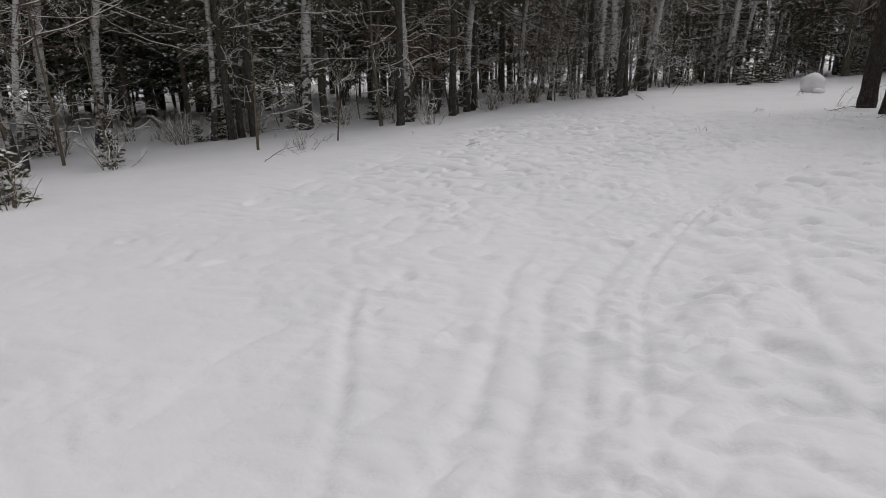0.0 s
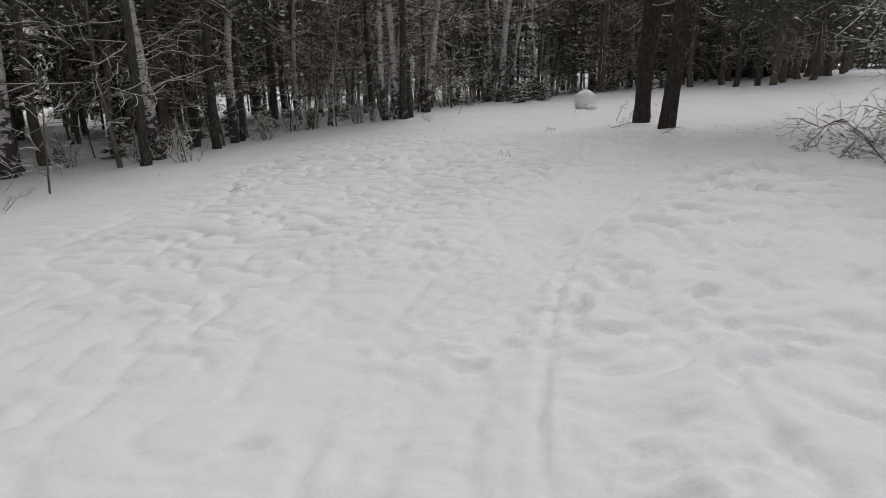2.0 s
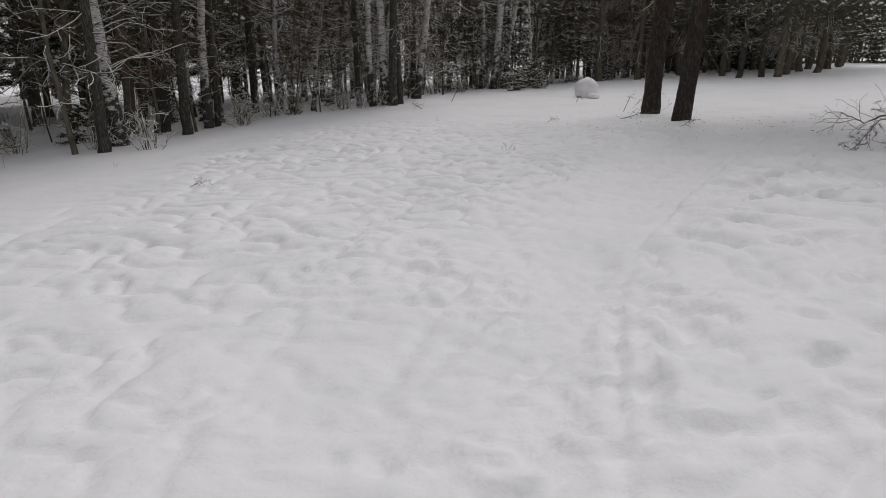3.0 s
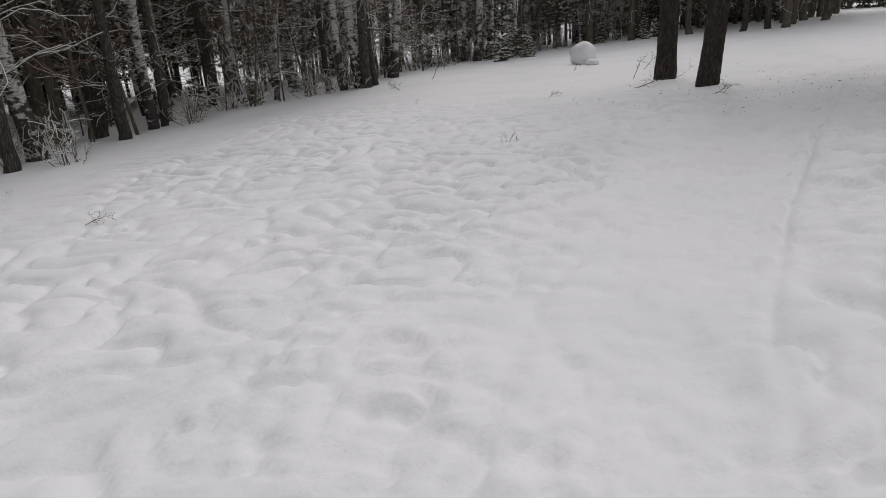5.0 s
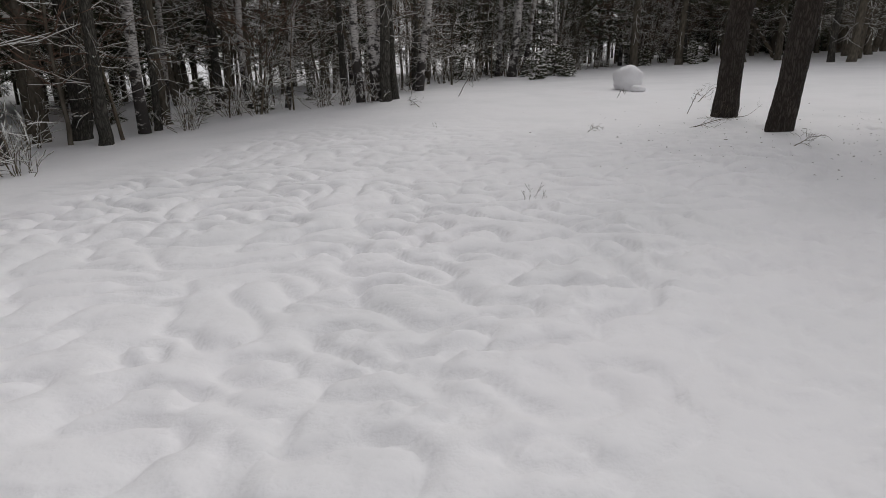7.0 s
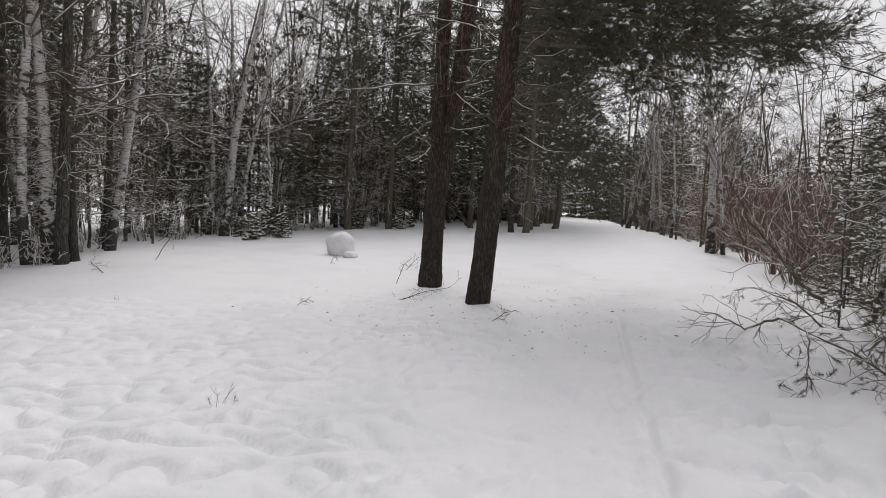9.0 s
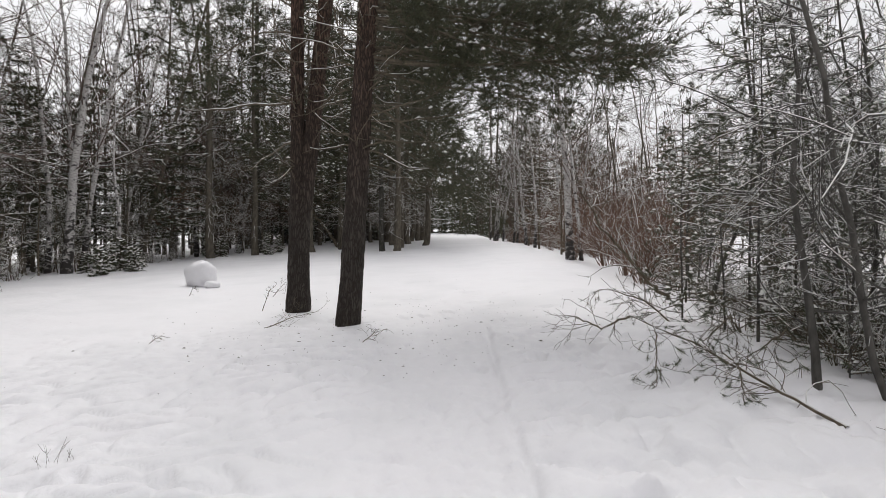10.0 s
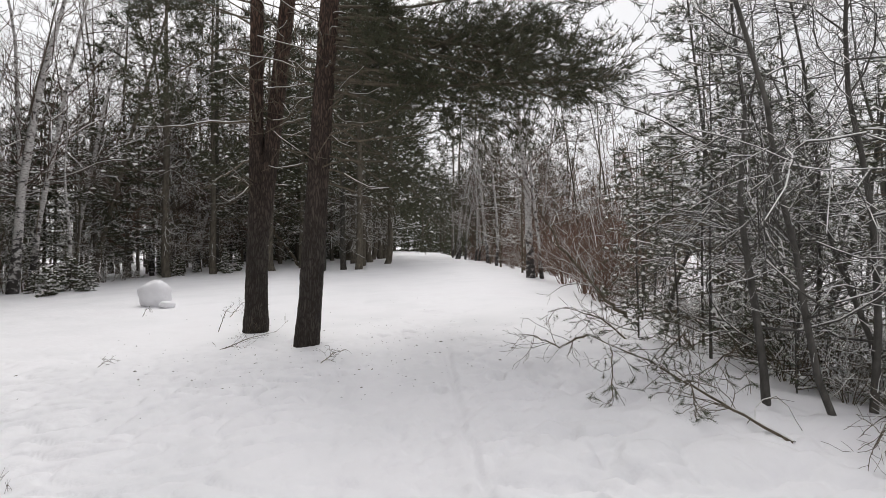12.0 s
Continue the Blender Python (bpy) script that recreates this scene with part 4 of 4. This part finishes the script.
for x, y, ob, s, t in ((5.16, 10.93, alder_a, 1.0, 140), (5.6, 11.05, alder_a, 0.8, 70), (6.55, 12.4, alder_a, 1.0, 10), (6.4, 12.0, alder_b, 0.9, 20), (7.0, 14.8, alder_a, 0.9, 250), (8.5, 13.2, alder_a, 1.2, 200), (9.5, 15.5, alder_b, 1.1, 30), (6.2, 10.0, alder_a, 1.2, 300),
                       (8.0, 10.4, alder_b, 1.2, 340), (11.0, 13.0, alder_a, 1.3, 20), (12.0, 17.5, alder_b, 1.2, 130), (10.5, 10.0, alder_a, 1.3, 170), (7.2, 8.6, alder_a, 1.2, 45)):
    again(ob, x, y, t, s)
for x, y, ob, s in ((5.9, 13.6, thin_b, 1.0), (5.3, 11.7, thin_a, 0.75), (6.7, 13.2, thin_a, 1.0), (7.6, 15.8, thin_a, 0.9), (8.2, 14.4, thin_b, 1.3), (6.0, 11.2, thin_b, 1.0), (7.3, 11.6, thin_a, 1.1), (9.0, 16.8, thin_a, 1.0),
                    (9.3, 12.6, thin_c, 0.62), (10.4, 14.6, thin_c, 0.56), (7.8, 9.6, thin_a, 1.2), (11.6, 16.0, thin_c, 0.62), (13.0, 14.0, thin_c, 0.68), (12.4, 11.4, thin_c, 0.62), (11.5, 18.8, thin_c, 0.50), (12.5, 20.0, thin_c, 0.56),
                    (11.0, 11.8, thin_c, 0.56), (14.5, 17.5, thin_c, 0.68), (15.5, 20.5, thin_c, 0.62), (6.6, 10.6, thin_a, 0.9), (9.8, 9.4, thin_c, 0.56), (15.0, 13.0, thin_c, 0.74), (5.75, 12.2, thin_b, 0.8), (5.0, 11.5, thin_b, 0.6), (8.6, 11.2, thin_c, 0.50)):
    again(ob, x, y, rng.uniform(0, 360), s)
for i in range(26):
    y = rng.uniform(8, 22)
    again(thin_c if i % 3 else thin_a, 8.2 + (y - 11) * 0.5 + rng.uniform(0, 9), y, rng.uniform(0, 360), rng.uniform(0.45, 0.7) * (1 if i % 3 else 1.4))
for i in range(6):
    y = rng.uniform(11.6, 17)
    again((thin_a, thin_b, thin_b)[i % 3], 5.0 + (y - 11) * 0.52 + abs(rng.normal()) * 1.3, y, rng.uniform(0, 360), rng.uniform(0.7, 1.05))
for i in range(34):
    y = rng.uniform(9.5, 20)
    x = 5.3 + (y - 11) * 0.52 + abs(rng.normal()) * 1.6
    again(bush_b if y < 18 else willow, x, y, rng.uniform(0, 360), rng.uniform(0.5, 1.0), rng.normal() * 8, rng.normal() * 8)
for i in range(10):
    y = rng.uniform(10.6, 15)
    again(bush_b, 4.75 + (y - 11) * 0.5 + rng.random() * 1.3, y, rng.uniform(0, 360), rng.uniform(0.35, 0.75), rng.normal() * 10, rng.normal() * 10)
for i in range(18):
    again((bush_b, thin_b, thin_a)[i % 3], rng.uniform(5.6, 10), rng.uniform(7.2, 11), rng.uniform(0, 360), rng.uniform(0.6, 1.0))
for i in range(44):
    y = rng.uniform(14, 40)
    again(bush_b, 7.0 + (y - 14) * 0.5 + abs(rng.normal()) * 0.9 + (1.0 if y > 18 else 0), y, rng.uniform(0, 360), rng.uniform(0.45, 0.8), rng.normal() * 9, rng.normal() * 9)
# the far side of the trail: willows, birches and pines
for i in range(46):
    y = rng.uniform(19, 50)
    x = 11.3 + (y - 21) * 0.52 + abs(rng.normal()) * 2.6
    again(willow, x, y, rng.uniform(0, 360), rng.uniform(0.7, 1.3))
far_birch = ((11.2, 23.6, birch_a, 0.8), (11.5, 23.4, birch_c, 0.7), (15.0, 31, birch_c, 0.8), (16.6, 34, birch_b, 0.7), (18.4, 38.0, birch_c, 0.8), (19.3, 39, birch_c, 0.75), (20.2, 42, birch_c, 0.8), (21.4, 45.0, birch_a, 0.7), (16.0, 33, sap_b, 1.5),
             (12.3, 25.5, sap_b, 1.3), (22.8, 47.0, birch_c, 0.9), (18, 32, birch_c, 0.9), (21, 37, birch_b, 0.8), (24, 50, birch_c, 0.8), (13.5, 27, sap_b, 1.5), (14.2, 29.5, sap_b, 1.5))
for x, y, ob, s in far_birch:
    again(ob, x, y, rng.uniform(0, 360), s)
for i in range(40):
    y = rng.uniform(24, 50)
    again((red_a, red_a, grey_b, red_a)[i % 4], 14.0 + (y - 24) * 0.52 + rng.uniform(0, 9), y, rng.uniform(0, 360), rng.uniform(0.85, 1.3) * (0.7 if i % 4 == 2 else 1))
for i in range(12):
    y = rng.uniform(34, 56)
    again((birch_c, grey_b)[i % 2], edge_x(y) - rng.uniform(0.5, 10), y, rng.uniform(0, 360), rng.uniform(1.1, 1.5), 0, rng.normal() * 3)
for i in range(30):
    y = rng.uniform(36, 60)
    again(grey_b, edge_x(y) - rng.uniform(0.5, 12), y, rng.uniform(0, 360), rng.uniform(0.9, 1.2))
for i in range(26):
    y = rng.uniform(-5, 7)
    again((grey_a, spruce_c, pine_f, sap_b)[i % 4], edge_x(y) - 0.6 - rng.uniform(0, 10), y, rng.uniform(0, 360), rng.uniform(0.8, 1.2))
for i in range(26):
    again((spruce_a, spruce_b, spruce_c)[i % 3], rng.uniform(-27, -17.0), rng.uniform(4, 17), rng.uniform(0, 360), rng.uniform(0.7, 1.1))
for i in range(20):
    again((spruce_a, spruce_b)[i % 2], rng.uniform(-17, -8.8), rng.uniform(23.5, 34), rng.uniform(0, 360), rng.uniform(0.8, 1.15))
for i in range(24):
    again((spruce_a, spruce_b)[i % 2], rng.uniform(-24, -14.0), rng.uniform(12, 27), rng.uniform(0, 360), rng.uniform(0.75, 1.1))
for i in range(30):
    y = rng.uniform(22, 48)
    again(willow, 9.4 + (y - 20) * 0.52 + rng.random() * 1.5, y, rng.uniform(0, 360), rng.uniform(0.35, 0.6))
snag = place(bare("birch_snag", "broken pale birch snag with a few bare limbs", "birch tree", "forest trees", 17, 6.0, 0.075, (0.06, 0.0), BIRCH, BIRCH, density=0.5, low=0.55, up=0.5, snow=0.5, crooked=0.05, per=3), -1.34, 32.0, 0)
for i in range(12):
    y = rng.uniform(10, 17)
    again(bush_a, edge_x(y) - 0.4 - rng.random() * 2.5, y, rng.uniform(0, 360), rng.uniform(0.5, 0.95), rng.normal() * 8, rng.normal() * 8)
for i in range(46):
    y = rng.uniform(22, 60)
    again(red_a, 12.5 + (y - 21) * 0.52 + abs(rng.normal()) * 5, y, rng.uniform(0, 360), rng.uniform(0.6, 1.1))
tries = 0
spots = []
while len(spots) < 130 and tries < 20000:
    tries += 1
    y = rng.uniform(-2, 100)
    x = 10 + 0.55 * max(y - 12, 0) + rng.uniform(3.5, 34)
    if min([9] + [math.hypot(x - a, y - b) for a, b in spots]) < 1.9 or (y < 30 and x < 24):
        continue
    spots.append((x, y))
    again((pine_f, pine_g, grey_b, spruce_a, pine_f)[int(rng.integers(5))], x, y, rng.uniform(0, 360), rng.uniform(0.42, 0.68))
# pines that crowd both sides of the trail further on
for i in range(100):
    s = 36 + 80 * rng.random()
    side = -1 if i % 2 else 1
    off = -(4.6 + abs(rng.normal()) * 5) if side < 0 else max(2.8, 6.5 - 0.05 * s) + abs(rng.normal()) * 5
    x, y = -0.9 + 0.466 * s + 0.885 * off, 7.7 + 0.885 * s - 0.466 * off
    again(pine_h if i % 3 else spruce_a, x, y, rng.uniform(0, 360), rng.uniform(0.75, 1.1) * (1 if side < 0 or s > 50 else 0.75))
# woods that close the place behind and at the end of the trail
for i in range(20):
    a = rng.uniform(0, 6.283)
    x, y = 20 * math.cos(a), -24 + 7 * math.sin(a) - rng.uniform(0, 8)
    again((pine_f, pine_g, spruce_a)[i % 3], x * 1.6, y, rng.uniform(0, 360), rng.uniform(0.8, 1.2))
for i in range(22):
    s, off = rng.uniform(84, 104), rng.uniform(-7, 9) if i > 8 else rng.uniform(-2, 2.5)
    again((pine_h, spruce_a)[i % 2], -0.9 + 0.466 * s + 0.885 * off, 7.7 + 0.885 * s - 0.466 * off, rng.uniform(0, 360), rng.uniform(0.8, 1.15))
for i in range(24):
    x, y = 40 + rng.uniform(-26, 34), 104 + rng.uniform(-8, 18)
    again((pine_f, pine_g, spruce_a)[i % 3], x, y, rng.uniform(0, 360), rng.uniform(0.8, 1.2))

# ---- loose things on the snow ----
def snow_lump(x, y, w, h, seed, label):
    """A block rolled from snow, rounded and pitted."""
    bm = bmesh.new()
    bmesh.ops.create_icosphere(bm, subdivisions=4, radius=1)
    for v in bm.verts:
        p = v.co.copy()
        k = max(abs(p.x), abs(p.y), abs(p.z))
        p = p.lerp(p / k, 0.10)
        n = noise.noise(p * 1.7 + Vector((seed, 0, 0))) * 0.13 + noise.noise(p * 5 + Vector((0, seed, 0))) * 0.05
        p *= 1 + n
        v.co = Vector((p.x * w / 2, p.y * w / 2, max(p.z, -0.7) * h * 0.55 + h * 0.35))
    me = bpy.data.meshes.new("snow_block")
    bm.to_mesh(me)
    bm.free()
    me.polygons.foreach_set("use_smooth", np.ones(len(me.polygons), bool))
    me.materials.append(SNOW)
    ob = tagged(new("snow_block", me), label, "snow block")
    ob.matrix_basis = pose(x, y, ground_at(x, y), 0, 0, 25)
    return ob


snow_lump(0.54, 23.5, 0.70, 0.62, 3.0, "grey-white rolled block of snow on the clearing")
snow_lump(0.72, 22.9, 0.34, 0.16, 5.0, "small broken piece of packed snow")


def fallen_branch(points, radius, seed, label, twigs=12, reach=0.7, needles=False, snow=0.4, droop=-0.5):
    """A limb lying on or over the snow, with its side twigs."""
    rng = np.random.default_rng(seed)
    root = thing("fallen_branch", label, "branch", "branches on the snow")
    pts = np.array([(x, y, ground_at(x, y) + h) for x, y, h in points])
    base = pts[0].copy()
    t = np.linspace(0, len(pts) - 1, 6 * (len(pts) - 1) + 1)
    line = np.column_stack([np.interp(t, np.arange(len(pts)), pts[:, i]) for i in range(3)]) - base
    line[1:-1] += rng.normal(size=(len(line) - 2, 3)) * radius * 0.5
    wood, side, white, green = Build(), Build(), Build(), Build()
    wood.tube(line, np.linspace(radius, radius * 0.3, len(line)), 8)
    ps, ds = [], []
    for i in range(twigs):
        p, d = along(line, rng.uniform(0.15, 1.0))
        way = side_way(rng, d, rng.uniform(0.5, 1.2)) + np.array([0, 0, droop * rng.uniform(0, 1)])
        c = curve(rng, p, way, reach * rng.uniform(0.4, 1.2), 6, 0.3, droop * 0.1)
        side.tube(c, np.linspace(radius * 0.24, 0.002, 7), 4)
        for j in range(3):
            q, e = along(c, rng.uniform(0.3, 1.0))
            tw = curve(rng, q, side_way(rng, e, 0.8), reach * rng.uniform(0.15, 0.4), 3, 0.2)
            side.tube(tw, np.linspace(radius * 0.12, 0.0016, 4), 3)
            if needles and rng.random() < 0.5:
                for k in range(5):
                    u, g = along(tw, rng.uniform(0.4, 1.0))
                    ps.append(u), ds.append(g)
        if rng.random() < snow:
            white.crest(c + np.array([0, 0, radius * 0.2]), np.linspace(radius * 0.3, 0.003, 7), 1.1)
    if snow:
        k = len(line) // 2
        white.crest(line[:k] + np.array([0, 0, radius * 0.7]), np.linspace(radius * 0.7, radius * 0.3, k), 0.9)
    part("limb", wood, TWIG, root, "", True)
    part("twig_work", side, TWIG, root, "", False, "stuff")
    if ps:
        green.needles(np.array(ps), np.array(ds), 10, 0.05, 0.0013, rng, 0.6)
        part("foliage", green, NEEDLE_DULL, root, "hanging dull green needle tufts", False, "stuff")
    if white.n:
        part("snow", white, FLUFF, root, "", False, "stuff")
    root.location = base
    return root


fallen_branch([(3.5, 10.64, 0.0), (3.62, 11.3, 0.08), (3.75, 12.2, 0.20), (3.92, 13.2, 0.36)], 0.016, 1, "long dark fallen branch leaning over the snow, hung with needle twigs", 24, 0.6, True, 0.35, -0.35)
fallen_branch([(3.92, 13.2, 0.36), (3.7, 13.4, 0.2), (3.4, 13.5, 0.32)], 0.014, 2, "dark forked end of a fallen branch", 14, 0.55, False, 0.3, -0.2)
fallen_branch([(7.6, 16.2, 0.02), (7.0, 16.1, 0.35), (6.3, 16.3, 1.1), (5.9, 16.6, 1.9)], 0.035, 3, "bent dark limb rising out of the bank", 14, 0.9, False, 0.4, 0.1)
fallen_branch([(8.8, 39.5, -0.05), (7.8, 39.75, 1.35), (6.7, 40.0, 2.8)], 0.085, 9, "dead pole leaning among the pines", 4, 0.5, False, 0.5, 0.0)
fallen_branch([(4.5, 10.35, 0.0), (4.1, 10.3, 0.3), (3.6, 10.15, 0.16)], 0.012, 4, "bare twig tangle beside the trail", 26, 0.5, False, 0.5, -0.15)
fallen_branch([(5.6, 14.2, 0.0), (5.2, 14.3, 0.3), (4.9, 14.7, 0.42)], 0.014, 5, "tangled dead twigs on the bank", 18, 0.6, True, 0.4, -0.3)
fallen_branch([(4.9, 12.6, 0.2), (4.5, 12.4, 0.35), (4.0, 12.3, 0.2)], 0.014, 14, "drooping twig with dull needle tufts", 14, 0.5, True, 0.3, -0.6)
fallen_branch([(4.6, 11.8, 0.3), (4.2, 11.6, 0.4), (3.85, 11.7, 0.2)], 0.012, 15, "drooping twig with dull needle tufts", 14, 0.45, True, 0.3, -0.6)
fallen_branch([(3.75, 12.7, 0.30), (3.3, 12.2, 0.30), (2.88, 11.78, 0.04)], 0.010, 16, "drooping twig with dull needle tufts", 16, 0.35, True, 0.2, -0.5)
fallen_branch([(3.66, 11.8, 0.22), (3.36, 11.4, 0.22), (3.08, 11.12, 0.03)], 0.009, 17, "drooping twig with dull needle tufts", 14, 0.32, True, 0.2, -0.5)
for k, (x, y, dx, dy, h, r) in enumerate(((1.55, 15.1, 0.35, 0.1, 0.12, 0.008), (0.75, 16.9, 0.9, 0.5, 0.12, 0.011), (1.05, 18.7, 0.25, 0.15, 0.4, 0.009), (-5.15, 10.6, 0.2, 0.08, 0.06, 0.005), (-3.9, 20.1, -0.45, 0.9, 0.08, 0.012),
                                          (-3.36, 21.9, 0.6, 0.6, 0.75, 0.012), (-8.12, 8.45, 0.45, 0.35, 0.22, 0.009), (-8.15, 9.85, 0.25, 0.2, 0.2, 0.006), (-0.7, 16.7, 0.16, 0.05, 0.07, 0.006), (0.15, 21.6, 0.12, 0.1, 0.15, 0.008), (1.6, 20.6, 0.5, 0.2, 0.3, 0.009))):
    fallen_branch([(x, y, 0.0), (x + dx * 0.5, y + dy * 0.5, h * 0.8), (x + dx, y + dy, h)], r * 0.7, 20 + k, "small dead twig sticking out of the snow", 10, 0.6 * max(abs(dx), 0.18), False, 0, 0.0)


def dry_stalk(x, y, h, seed):
    rng = np.random.default_rng(seed)
    root = thing("dry_stalk", "thin dry stalk standing in the snow", "stalk", "dry stalks")
    b = Build()
    for i in range(3):
        c = curve(rng, (0.02 * i, 0, -0.03), (rng.normal() * 0.2, rng.normal() * 0.2, 1), h * rng.uniform(0.6, 1.0), 5, 0.12)
        b.tube(c, np.linspace(0.0012, 0.0007, 6), 4)
        q, e = along(c, 0.6)
        b.tube(curve(rng, q, side_way(rng, e, 0.6), h * 0.3, 3, 0.15), np.linspace(0.0015, 0.001, 4), 3)
    part("stem", b, TWIG, root)
    root.location = (x, y, ground_at(x, y))
    return root


for k, (x, y, h) in enumerate(((-1.37, 12.73, 0.24), (-1.42, 12.65, 0.16), (-1.27, 12.7, 0.12), (-3.1, 17.4, 0.14), (-9.45, 12.47, 0.4), (-7.3, 12.2, 0.16))):
    dry_stalk(x, y, h, 300 + k)


def litter():
    """Bark flakes and cone scales shed under the pines."""
    rng = np.random.default_rng(8)
    b = Build()
    n = 430
    p = np.column_stack([2.4 + rng.normal(size=n) * 1.7, 15.6 + rng.normal(size=n) * 1.9])
    size = 0.008 + 0.015 * rng.random(n) ** 4
    p = p[p[:, 1] > 13.2]
    z = ground_height(p[:, 0], p[:, 1])
    for (x, y), zz, s in zip(p, z, size):
        a = rng.uniform(0, 6.28)
        u = np.array([math.cos(a), math.sin(a), 0]) * s * rng.uniform(0.6, 1.6)
        w = np.array([-math.sin(a), math.cos(a), 0]) * s * 0.6
        c = np.array([x, y, zz + 0.002])
        top = c + np.array([0, 0, s * 0.6])
        b.add([c - u, c + w, c + u, c - w, top], [[0, 1, 4], [1, 2, 4], [2, 3, 4], [3, 0, 4]])
    ob = new("pine_litter", b.mesh("pine_litter", BARK_FAR))
    return tagged(ob, "scattered dark bark flakes and cone scales on snow", "litter", kind="stuff")


litter()
